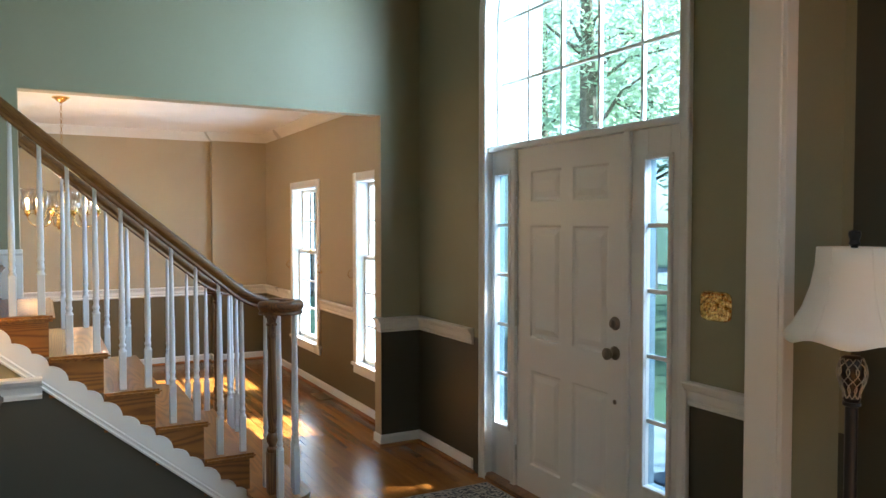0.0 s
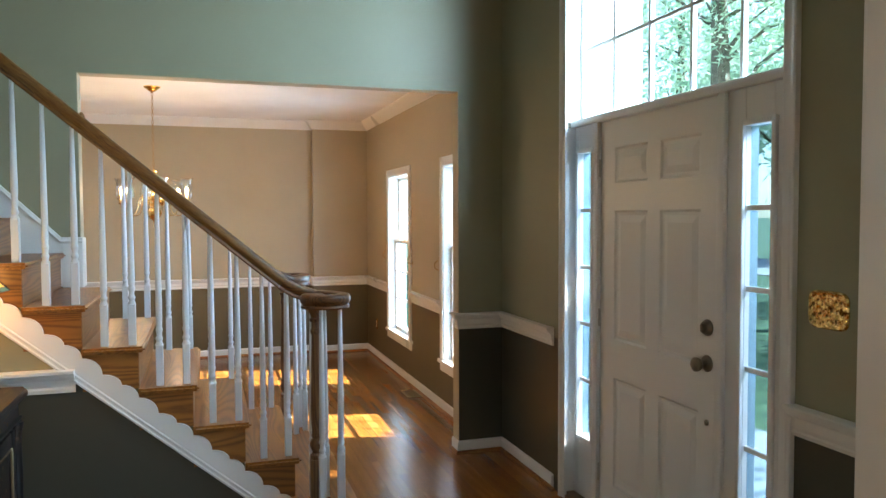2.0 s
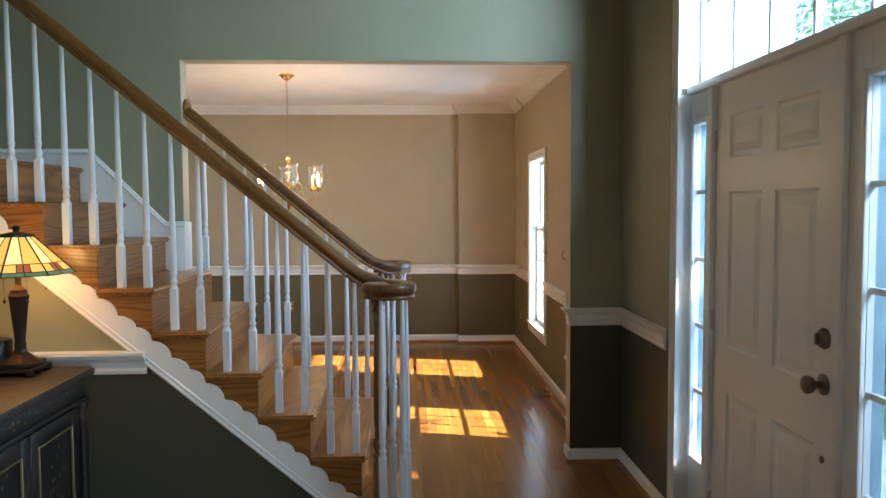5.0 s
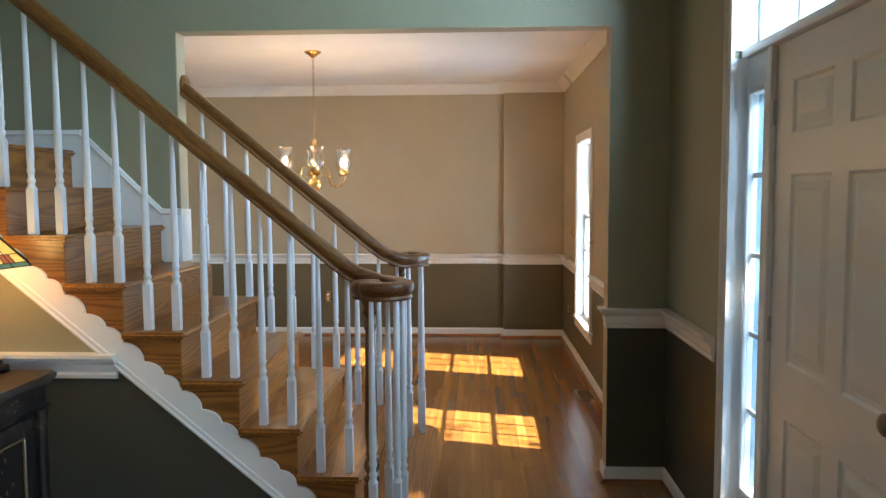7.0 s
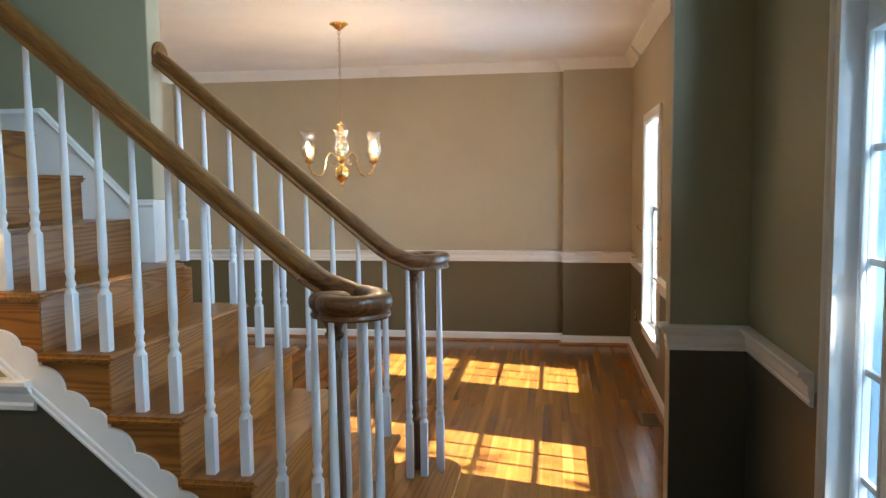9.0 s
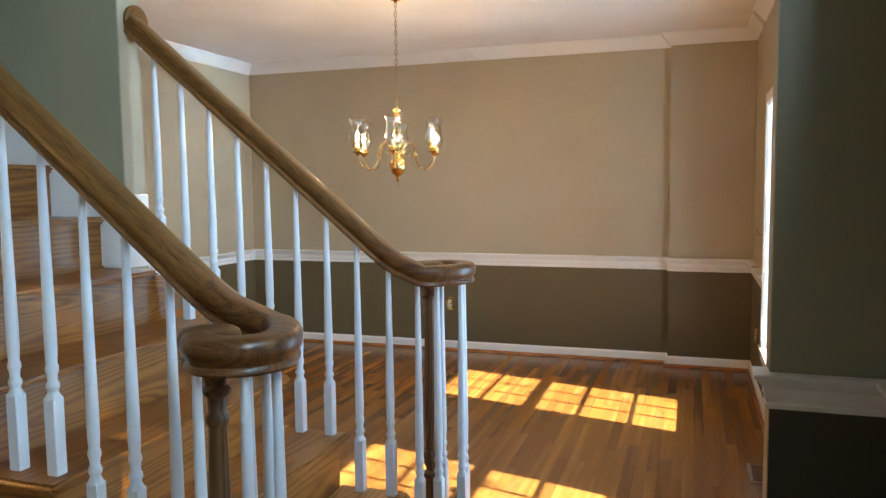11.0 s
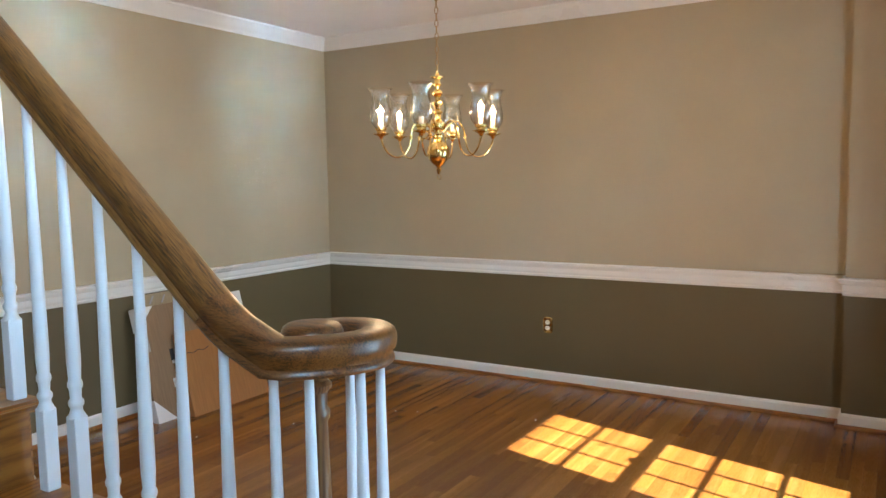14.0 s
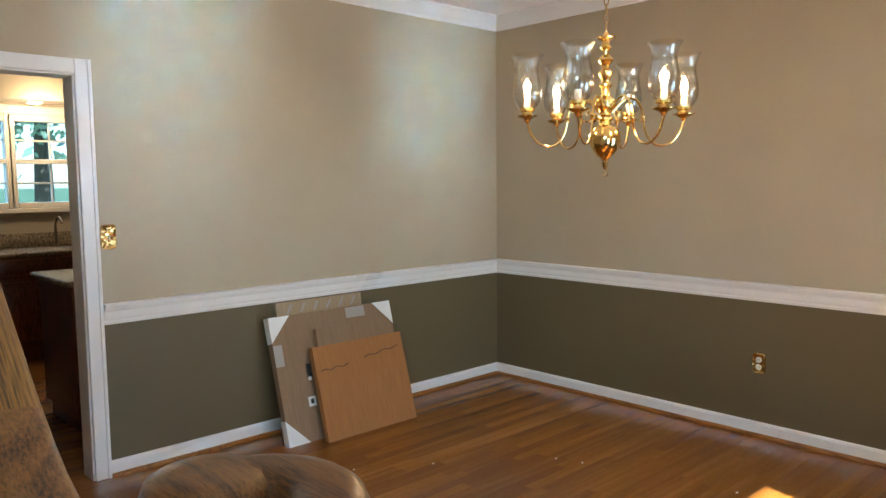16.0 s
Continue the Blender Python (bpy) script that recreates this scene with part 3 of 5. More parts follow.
for key, s in (("near", -1), ("far", 1)):
    cx, cyv = VOL[key]
    for dx, dy in ((-0.050, -0.112), (0.010, -0.085), (0.074, -0.020), (0.058, 0.062), (-0.030, 0.080)):
        place_bal(cx + dx, cyv + s * dy, RISE, RZ - 0.03 - RISE, 0.26)

# ---- entry door unit ----
def glass(name, tint=(0.97, 0.99, 1.0), edge=0.5, low=0.025, power=4.0):
    m = mat(name, tint, 0.02)
    nt = m.node_tree
    tr = nt.nodes.new("ShaderNodeBsdfTransparent")
    gl = nt.nodes.new("ShaderNodeBsdfGlossy")
    gl.inputs["Roughness"].default_value = 0.03
    tr.inputs[0].default_value = (*tint, 1)
    mx = nt.nodes.new("ShaderNodeMixShader")
    lw = nt.nodes.new("ShaderNodeLayerWeight")
    lw.inputs[0].default_value = 0.5
    pw = nt.nodes.new("ShaderNodeMath")
    pw.operation = "POWER"
    pw.inputs[1].default_value = power
    link(m, lw.outputs["Facing"], pw.inputs[0])
    fr = nt.nodes.new("ShaderNodeMapRange")
    fr.inputs["To Min"].default_value, fr.inputs["To Max"].default_value = low, edge
    link(m, pw.outputs[0], fr.inputs["Value"])
    link(m, fr.outputs[0], mx.inputs[0])
    link(m, tr.outputs[0], mx.inputs[1])
    link(m, gl.outputs[0], mx.inputs[2])
    link(m, mx.outputs[0], nt.nodes["Material Output"].inputs[0])
    return m


# window and sidelight tints are put in to dim the overbright outdoors
M_GLASS = glass("window_glass", (0.58, 0.72, 0.82))
M_SIDE_GLASS = glass("dimmed_sidelight_glass", (0.42, 0.54, 0.62))
M_ARCH_GLASS = glass("arched_window_glass", (0.82, 0.95, 0.99))
M_BRASS = mat("polished_brass", (0.82, 0.57, 0.22), 0.10, 1.0)
def embossed():
    m = mat("embossed_brass", (0.80, 0.56, 0.22), 0.18, 1.0)
    co = m.node_tree.nodes.new("ShaderNodeTexCoord")
    v = node(m, "ShaderNodeTexVoronoi", Scale=46.0)
    link(m, co.outputs["Object"], v.inputs["Vector"])
    r = ramp(m, v.outputs["Distance"], [(0.25, (0.86, 0.62, 0.26)), (0.70, (0.55, 0.35, 0.12))])
    link(m, r.outputs[0], bsdf(m).inputs["Base Color"])
    bump(m, v.outputs["Distance"], 0.45, 0.012)
    return m


M_EMBOSS = embossed()
M_PEWTER = mat("dark_pewter", (0.20, 0.17, 0.14), 0.28, 1.0)
M_HINGE = mat("steel_hinge", (0.5, 0.48, 0.45), 0.35, 1.0)
M_BLACK = mat("black_lacquer", (0.012, 0.011, 0.012), 0.35)


def pane_ob(x, y0, y1, z0, z1, parent):
    b = bmesh.new()
    box(b, x - 0.002, x + 0.002, y0, y1, z0, z1)
    o = part("pane", b, M_SIDE_GLASS, parent, "clear glass pane", False)
    o.visible_shadow = False
    return o


unit = tagged(new("door_1"), "white six-panel front door with sidelights and arched window", "door", kind="structure")
FX0, FX1 = 2.638, 2.70
b = bmesh.new()
DL, DR, DTOP = 3.634, 2.714, 2.010
HEAD = 2.044
GL, GR = (3.722, 3.868), (2.426, 2.572)
GZ = (0.352, 1.872)
for y0, y1 in ((DU0, GR[0]), (GR[1], DR - 0.004), (DL + 0.004, GL[0]), (GL[1], DU1)):
    rbox(b, FX0, FX1, y0, y1, 0.0, 2.014, 0.003, 1)
for g in (GL, GR):
    rbox(b, FX0, FX1, g[0], g[1], 0.0, GZ[0], 0.002, 1)
    rbox(b, FX0, FX1, g[0], g[1], GZ[1], 2.014, 0.002, 1)
rbox(b, FX0 - 0.026, FX1, DU0, DU1, 2.014, HEAD, 0.004)
for y0, y1 in ((DR - 0.045, DR - 0.004), (DL + 0.004, DL + 0.045)):
    rbox(b, FX0 - 0.022, FX0, y0, y1, 0, 2.014, 0.004)
for y0, y1 in ((DU0, DU0 + 0.012), (DU1 - 0.012, DU1)):
    box(b, E + 0.001, FX0, y0, y1, 0.022, 2.014)
part("door_frame", b, M_DOOR, unit, "white painted door frame")
for g in (GL, GR):
    b = bmesh.new()
    for y0, y1, z0, z1 in ((g[0] - 0.022, g[0], GZ[0] - 0.022, GZ[1] + 0.022), (g[1], g[1] + 0.022, GZ[0] - 0.022, GZ[1] + 0.022), (g[0], g[1], GZ[0] - 0.022, GZ[0]), (g[0], g[1], GZ[1], GZ[1] + 0.022)):
        rbox(b, FX0 - 0.014, FX0 + 0.002, y0, y1, z0, z1, 0.004)
    for i in range(1, 5):
        z = GZ[0] + (GZ[1] - GZ[0]) * i / 5
        rbox(b, FX0 + 0.008, FX0 + 0.023, g[0], g[1], z - 0.010, z + 0.010, 0.002, 1)
    part("sidelight_frame", b, M_DOOR, unit, "white sidelight frame with bars")
    for i in range(5):
        h_ = (GZ[1] - GZ[0]) / 5
        pane_ob(FX0 + 0.026, g[0], g[1], GZ[0] + h_ * i, GZ[0] + h_ * (i + 1), unit)
# slab with raised panels
b = bmesh.new()
w = DL - DR
cols = ((0.12, 0.405), (0.505, 0.79))
rows_ = ((0.185, 0.735), (0.925, 1.565), (1.70, 1.875))
ysplit = [0, cols[0][0], cols[0][1], cols[1][0], cols[1][1], w]
zsplit = [0.012, rows_[0][0], rows_[0][1], rows_[1][0], rows_[1][1], rows_[2][0], rows_[2][1], DTOP]
for i in range(5):
    for j in range(7):
        y0, y1, z0, z1 = DR + ysplit[i], DR + ysplit[i + 1], zsplit[j], zsplit[j + 1]
        if i % 2 == 1 and j % 2 == 1:
            steps = [(0, 0.0), (0.010, 0.008), (0.024, 0.009), (0.056, 0.002)]
            prev = None
            for ins, dep in steps:
                ring = [b.verts.new((FX0 + dep, *p)) for p in ((y0 + ins, z0 + ins), (y1 - ins, z0 + ins), (y1 - ins, z1 - ins), (y0 + ins, z1 - ins))]
                if prev:
                    for k in range(4):
                        b.faces.new((prev[k], prev[(k + 1) % 4], ring[(k + 1) % 4], ring[k]))
                prev = ring
            b.faces.new(prev)
        else:
            b.faces.new([b.verts.new((FX0, *p)) for p in ((y0, z0), (y1, z0), (y1, z1), (y0, z1))])
bmesh.ops.remove_doubles(b, verts=b.verts[:], dist=0.0005)
box(b, FX0 + 0.012, FX0 + 0.045, DR, DL, 0.012, DTOP)
slab = part("door_slab", b, M_DOOR, unit, "white six-panel door leaf, closed", False)


def knob(z, y, big):
    b = bmesh.new()
    if big:
        lathe(b, [(0.034, 0), (0.034, 0.005), (0.027, 0.010), (0.013, 0.014), (0.012, 0.030), (0.022, 0.036), (0.029, 0.048), (0.029, 0.060), (0.020, 0.068), (0.006, 0.070)], 24)
    else:
        lathe(b, [(0.034, 0), (0.034, 0.006), (0.026, 0.016), (0.024, 0.020), (0.010, 0.022)], 24)
        rbox(b, -0.018, 0.018, -0.006, 0.006, 0.02, 0.034, 0.003)
    b.transform(pose(FX0, y, z, 0, -90, 0))
    part("door_knob" if big else "deadbolt", b, M_PEWTER, unit, "dark pewter lock hardware")


knob(0.942, DR + 0.065, True)
knob(1.088, DR + 0.065, False)
b = bmesh.new()
lathe(b, [(0.012, 0), (0.012, 0.004), (0.006, 0.008)], 14)
b.transform(pose(FX0, DR + 0.065, 0.70, 0, -90, 0))
part("door_stud", b, M_PEWTER, unit)
for z in (0.22, 1.02, 1.78):
    b = bmesh.new()
    lathe(b, [(0.006, -0.045), (0.006, 0.045)], 10, (FX0 - 0.006, DL + 0.004, z))
    part("hinge", b, M_HINGE, unit, "steel hinge")
b = bmesh.new()
rbox(b, E - 0.01, FX1, DU0, DU1, 0.0, 0.022, 0.006)
part("threshold", b, M_RAIL, unit, "oak threshold")
# inside casing with its arch
b = bmesh.new()
CP = [(0.0, 0.0), (0.062, 0.0), (0.062, 0.020), (0.056, 0.024), (0.044, 0.022), (0.036, 0.014), (0.014, 0.012), (0.007, 0.016), (0.0, 0.014)]
cyy, rad = 3.082, 0.787
line = [((1, 0), (cyy + rad, 0.0)), ((1, 0), (cyy + rad, ARCH_Z))]
line += [((math.cos(a), math.sin(a)), (cyy + rad * math.cos(a), ARCH_Z + rad * math.sin(a))) for a in [math.pi * i / 28 for i in range(1, 28)]]
line += [((-1, 0), (cyy - rad, ARCH_Z)), ((-1, 0), (cyy - rad, 0.0))]
rings = [[b.verts.new((E - h_, p[0] + n_[0] * o, p[1] + n_[1] * o)) for o, h_ in CP] for n_, p in line]
for r1, r2 in zip(rings, rings[1:]):
    for j in range(len(CP)):
        b.faces.new((r1[j], r1[(j + 1) % len(CP)], r2[(j + 1) % len(CP)], r2[j]))
part("casing", b, M_DOOR, unit, "white moulded casing following the arch")
# arched window over the door
GX = 2.70
cyy = (DU0 + DU1) / 2
b = bmesh.new()
arcs = []
for R_ in (ARCH_R, ARCH_R - 0.035):
    arcs.append([(cyy + R_, HEAD)] + [(cyy + R_ * math.cos(math.pi * i / 28), ARCH_Z + R_ * math.sin(math.pi * i / 28)) for i in range(29)] + [(cyy - R_, HEAD)])
for x0, x1 in ((GX - 0.03, GX + 0.03),):
    for i in range(len(arcs[0]) - 1):
        prism(b, [arcs[0][i], arcs[0][i + 1], arcs[1][i + 1], arcs[1][i]], "x", x0, x1)
rbox(b, FX0 - 0.02, GX + 0.03, DU0, DU1, HEAD, HEAD + 0.008, 0.003)
span = 2 * (ARCH_R - 0.035)
for i in range(1, 5):
    y = 2.664 + 0.3135 * (i - 1)
    zt = ARCH_Z + math.sqrt(max((ARCH_R - 0.035) ** 2 - (y - cyy) ** 2, 0))
    rbox(b, GX - 0.012, GX + 0.012, y - 0.010, y + 0.010, HEAD, zt, 0.003, 1)
for z in (2.432, 2.818, 3.205):
    hw = span / 2 if z < ARCH_Z else math.sqrt((ARCH_R - 0.035) ** 2 - (z - ARCH_Z) ** 2)
    rbox(b, GX - 0.011, GX + 0.011, cyy - hw, cyy + hw, z - 0.009, z + 0.009, 0.003, 1)
part("arched_window_frame", b, M_TRIM, unit, "white arched window grid over the door")
b = bmesh.new()
prism(b, arcs[1], "x", GX + 0.014, GX + 0.018)
o = part("arched_pane", b, M_ARCH_GLASS, unit, "clear arched glass", False)
o.visible_shadow = False
# plaster reveal lining of the opening
b = bmesh.new()
for i in range(len(arcs[0]) - 1):
    p, q = arcs[0][i], arcs[0][i + 1]
    n_ = Vector((cyy - p[0], ARCH_Z - p[1] if p[1] > ARCH_Z else 0)).normalized() * 0.012
    n2 = Vector((cyy - q[0], ARCH_Z - q[1] if q[1] > ARCH_Z else 0)).normalized() * 0.012
    prism(b, [p, q, (q[0] + n2.x, q[1] + n2.y), (p[0] + n_.x, p[1] + n_.y)], "x", E + 0.002, EO - 0.002)
part("reveal", b, M_TRIM, unit, "white painted window reveal", False)

# ---- dining windows ----
for idx, (y0, y1) in enumerate(WIN):
    wdw = tagged(new("window_%d" % (idx + 1)), "white double-hung sash window with grids, closed", "window", group="dining room windows", kind="structure")
    xi = E2
    b = bmesh.new()
    for a0, a1, z0, z1 in ((y0 - 0.07, y0, WZ0 - 0.01, WZ1 + 0.07), (y1, y1 + 0.07, WZ0 - 0.01, WZ1 + 0.07), (y0, y1, WZ1, WZ1 + 0.07)):
        rbox(b, xi - 0.020, xi, a0, a1, z0, z1, 0.005)
    for a0, a1 in ((y0 - 0.012, y0 + 0.008), (y1 - 0.008, y1 + 0.012)):
        rbox(b, xi - 0.010, xi + 0.165, a0, a1, WZ0, WZ1, 0.003, 1)
    rbox(b, xi - 0.010, xi + 0.165, y0, y1, WZ1 - 0.008, WZ1 + 0.012, 0.003, 1)
    part("window_frame", b, M_TRIM, wdw, "white window casing")
    b = bmesh.new()
    rbox(b, xi - 0.030, xi + 0.19, y0 - 0.10, y1 + 0.10, WZ0 - 0.022, WZ0 + 0.006, 0.004)
    rbox(b, xi - 0.016, xi, y0 - 0.075, y1 + 0.075, WZ0 - 0.085, WZ0 - 0.022, 0.004)
    part("window_sill", b, M_TRIM, wdw, "white window stool and apron")
    zm = 1.29
    for x, z0, z1, nm, n_rows in ((xi + 0.07, WZ0, zm + 0.015, "lower_sash", 3), (xi + 0.11, zm - 0.015, WZ1 - 0.008, "upper_sash", 2)):
        b = bmesh.new()
        ya, yb = y0 + 0.008, y1 - 0.008
        for a0, a1, c0, c1 in ((ya, ya + 0.032, z0, z1), (yb - 0.032, yb, z0, z1), (ya, yb, z0, z0 + 0.040), (ya, yb, z1 - 0.032, z1)):
            rbox(b, x - 0.017, x + 0.017, a0, a1, c0, c1, 0.003, 1)
        for i in (1, 2):
            yy = ya + 0.032 + (yb - ya - 0.064) * i / 3
            rbox(b, x - 0.010, x + 0.010, yy - 0.009, yy + 0.009, z0 + 0.04, z1 - 0.03, 0.002, 1)
        for i in range(1, n_rows):
            zz = z0 + 0.04 + (z1 - z0 - 0.072) * i / n_rows
            rbox(b, x - 0.009, x + 0.009, ya + 0.03, yb - 0.03, zz - 0.009, zz + 0.009, 0.002, 1)
        s_ = part(nm, b, M_TRIM, wdw, "white sash with a grid")
        b = bmesh.new()
        box(b, x - 0.002, x + 0.002, ya + 0.02, yb - 0.02, z0 + 0.03, z1 - 0.02)
        g_ = part("pane", b, M_GLASS, s_, "clear glass", False)
        g_.visible_shadow = False
    b = bmesh.new()
    rbox(b, xi + 0.045, xi + 0.062, (y0 + y1) / 2 - 0.03, (y0 + y1) / 2 + 0.03, zm + 0.015, zm + 0.03, 0.003)
    part("sash_lock", b, M_BRASS, wdw, "small brass sash lock")
    for yy in (y0 - 0.10, y1 + 0.10):
        hk = thing("curtain_holdback", "small brass curtain holdback on the wall beside a window", "hook", (xi, yy, 1.12), "curtain holdbacks")
        b = bmesh.new()
        lathe(b, [(0.014, 0), (0.014, 0.003), (0.004, 0.006)], 12)
        b.transform(pose(0, 0, 0, 0, -90, 0))
        part("plate", b, M_BRASS, hk)
        b = bmesh.new()
        sweep(b, [(0.0 - 0.05 * math.sin(a), 0, 0.035 - 0.045 * math.cos(a * 0.9)) for a in [math.pi * i / 14 for i in range(13)]], circle(0.0035, 6))
        part("hook_arm", b, M_BRASS, hk)

# ---- outside ----
def ground_mat(name, c0, c1, scale, rough=0.9):
    m = mat(name, c0, rough)
    co = m.node_tree.nodes.new("ShaderNodeTexCoord")
    n1 = node(m, "ShaderNodeTexNoise", Scale=scale, Detail=6.0)
    link(m, co.outputs["Object"], n1.inputs["Vector"])
    r = ramp(m, n1.outputs[0], [(0.35, c0), (0.65, c1)])
    link(m, r.outputs[0], bsdf(m).inputs["Base Color"])
    bump(m, n1.outputs[0], 0.4, 0.02)
    return m


M_GRASS = ground_mat("lawn_grass", (0.028, 0.062, 0.022), (0.055, 0.105, 0.038), 3.0)
M_CONC = ground_mat("concrete_walk", (0.24, 0.24, 0.23), (0.32, 0.31, 0.30), 9.0)
M_BARK = ground_mat("tree_bark", (0.06, 0.045, 0.035), (0.14, 0.11, 0.085), 14.0)
M_LEAF = mat("tree_leaves", (0.07, 0.14, 0.03), 0.5)
_inf = M_LEAF.node_tree.nodes.new("ShaderNodeNewGeometry")
_r = ramp(M_LEAF, _inf.outputs["Random Per Island"], [(0.0, (0.24, 0.35, 0.25)), (0.6, (0.40, 0.52, 0.38)), (1.0, (0.58, 0.66, 0.50))])
link(M_LEAF, _r.outputs[0], bsdf(M_LEAF).inputs["Base Color"])
_tl = M_LEAF.node_tree.nodes.new("ShaderNodeBsdfTranslucent")
_mx = M_LEAF.node_tree.nodes.new("ShaderNodeMixShader")
_mx.inputs[0].default_value = 0.70
link(M_LEAF, _r.outputs[0], _tl.inputs[0])
link(M_LEAF, bsdf(M_LEAF).outputs[0], _mx.inputs[1])
link(M_LEAF, _tl.outputs[0], _mx.inputs[2])
link(M_LEAF, _mx.outputs[0], M_LEAF.node_tree.nodes["Material Output"].inputs[0])
M_EXT = paint("white_exterior_paint", (0.82, 0.82, 0.80), 0.5, 0.03)

bm = bmesh.new()
box(bm, -400, 400, -400, 400, -0.8, -0.32)
struct("ground", bm, [M_GRASS], "mown green lawn in front of the house", "lawn")
bm = bmesh.new()
box(bm, EO, 4.6, 1.2, 5.2, -0.32, -0.04)
box(bm, 4.6, 9.0, 2.2, 3.8, -0.32, -0.27)
struct("pavement", bm, [M_CONC], "pale concrete porch slab and walk", "pavement")
bm = bmesh.new()
box(bm, 17.0, 23.0, -120, 120, -0.32, -0.29)
struct("road", bm, [M_CONC], "pale sunlit street beyond the lawn", "road")
col = thing("porch_column", "square white painted porch column on the entry slab", "column", (3.22, 4.62, -0.04))
b = bmesh.new()
rbox(b, -0.17, 0.17, -0.18, 0.18, 0.12, 3.9, 0.01)
part("shaft", b, M_EXT, col)
b = bmesh.new()
rbox(b, -0.21, 0.21, -0.22, 0.22, 0.0, 0.12, 0.012)
part("plinth", b, M_EXT, col)
b = bmesh.new()
rbox(b, -0.22, 0.22, -0.23, 0.23, 3.9, 4.05, 0.012)
part("capital", b, M_EXT, col)
pot = thing("planter", "dark rounded planter on the porch slab", "planter", (3.18, 2.93, -0.04))
b = bmesh.new()
lathe(b, [(0.06, 0), (0.10, 0.03), (0.13, 0.10), (0.12, 0.18), (0.10, 0.21), (0.112, 0.225), (0.10, 0.23), (0.06, 0.20)], 24)
part("bowl", b, mat("dark_glazed_pot", (0.03, 0.035, 0.045), 0.4), pot)


def tree(at, h, crown_r, n_leaf, seed, leaf=0.09, low=0.35):
    rnd = random.Random(seed)
    t_ = thing("tree", "tall leafy green tree on the lawn", "tree", at, "trees in front of the house")
    b = bmesh.new()
    lean = (rnd.uniform(-0.3, 0.3), rnd.uniform(-0.3, 0.3))
    def spine(u):
        return Vector((lean[0] * u * u * 2, lean[1] * u * u * 2, h * 0.85 * u))
    sweep(b, [spine(i / 9) + Vector((0.001 * i, 0, 0)) for i in range(10)], circle(0.022 * h, 8), scale=lambda u: 1.15 - 0.95 * u)
    tips = []
    for i in range(16):
        u = rnd.uniform(low, 0.95)
        p = spine(u)
        a = rnd.uniform(0, 2 * math.pi)
        L = crown_r * (0.6 + 0.5 * rnd.random()) * (1.15 - 0.6 * u)
        q = p + Vector((math.cos(a) * L, math.sin(a) * L, L * rnd.uniform(0.2, 0.7)))
        mid = (p + q) / 2 + Vector((0, 0, 0.12 * L))
        sweep(b, [p, mid, q], circle(0.006 * h * (1.1 - u * 0.7), 5), scale=lambda v: 1.0 - 0.8 * v)
        tips += [mid, q, q, (mid + q) / 2]
    part("trunk", b, M_BARK, t_, "brown bark trunk and limbs")
    vs, fs = [], []
    for i in range(n_leaf):
        c = rnd.choice(tips)
        s = crown_r * 0.33
        d = Vector((rnd.gauss(0, s), rnd.gauss(0, s), rnd.gauss(0, s * 0.7)))
        p = c + d
        k = leaf * rnd.uniform(0.6, 1.4)
        ax = Vector((rnd.gauss(0, 1), rnd.gauss(0, 1), rnd.gauss(0, 1))).normalized()
        bx = ax.orthogonal().normalized()
        o = len(vs)
        vs += [p - ax * k, p + bx * k * 0.45, p + ax * k, p - bx * k * 0.45]
        fs.append((o, o + 1, o + 2, o + 3))
    me = bpy.data.meshes.new("crown")
    me.from_pydata([tuple(v) for v in vs], [], fs)
    me.materials.append(M_LEAF)
    cr_ = new("crown", me)
    cr_.parent = t_
    tagged(cr_, "uneven green crown of small leaves")
    return t_


# two out-of-view trees, added so their crowns break up sun through the arched window
tree((8.6, 1.4, -0.32), 10.5, 2.3, 9000, 21, 0.085, 0.5)
tree((11.4, -0.3, -0.32), 13.0, 1.7, 9000, 24, 0.10, 0.6)
tree((7.9, 9.4, -0.32), 9.0, 1.8, 9000, 31, 0.05, 0.4)
tree((11.0, 9.6, -0.32), 8.5, 2.3, 9000, 3, 0.055)
tree((10.5, 6.9, -0.32), 6.0, 1.7, 6000, 8, 0.05, 0.28)
tree((14.5, 15.0, -0.32), 10.0, 2.8, 8000, 5, 0.11)
tree((16.0, 12.0, -0.32), 9.0, 2.6, 7000, 6, 0.11)
tree((15.0, 20.5, -0.32), 11.0, 3.0, 7000, 7, 0.12)
tree((30.0, 22.0, -0.32), 13.0, 4.0, 6000, 9, 0.2)
tree((32.0, 38.0, -0.32), 14.0, 4.2, 6000, 10, 0.2)
tree((6.4, 19.0, -0.32), 9.5, 2.2, 4500, 41, 0.11, 0.3)
tree((5.2, 24.5, -0.32), 11.0, 2.6, 4500, 42, 0.13, 0.3)
tree((8.8, 26.0, -0.32), 12.0, 3.0, 5000, 43, 0.15, 0.25)
tree((-12.0, 7.5, -0.32), 8.0, 2.4, 6000, 11, 0.11)
tree((-11.0, 10.5, -0.32), 9.0, 2.4, 6000, 12, 0.11)
tree((-15.0, 9.3, -0.32), 9.0, 2.8, 5000, 13, 0.13)

# ---- chandelier ----
M_CLEAR = glass("clear_blown_glass", (0.97, 0.97, 0.96), 0.92, 0.10, 1.8)
M_CANDLE = mat("ivory_candle_sleeve", (0.80, 0.74, 0.60), 0.5)
M_BULB = mat("lit_bulb", (1.0, 0.8, 0.5), 0.3)
bsdf(M_BULB).inputs["Emission Color"].default_value = (1.0, 0.66, 0.28, 1)
bsdf(M_BULB).inputs["Emission Strength"].default_value = 9.0
M_CHAIN = mat("aged_brass_chain", (0.42, 0.27, 0.12), 0.35, 1.0)
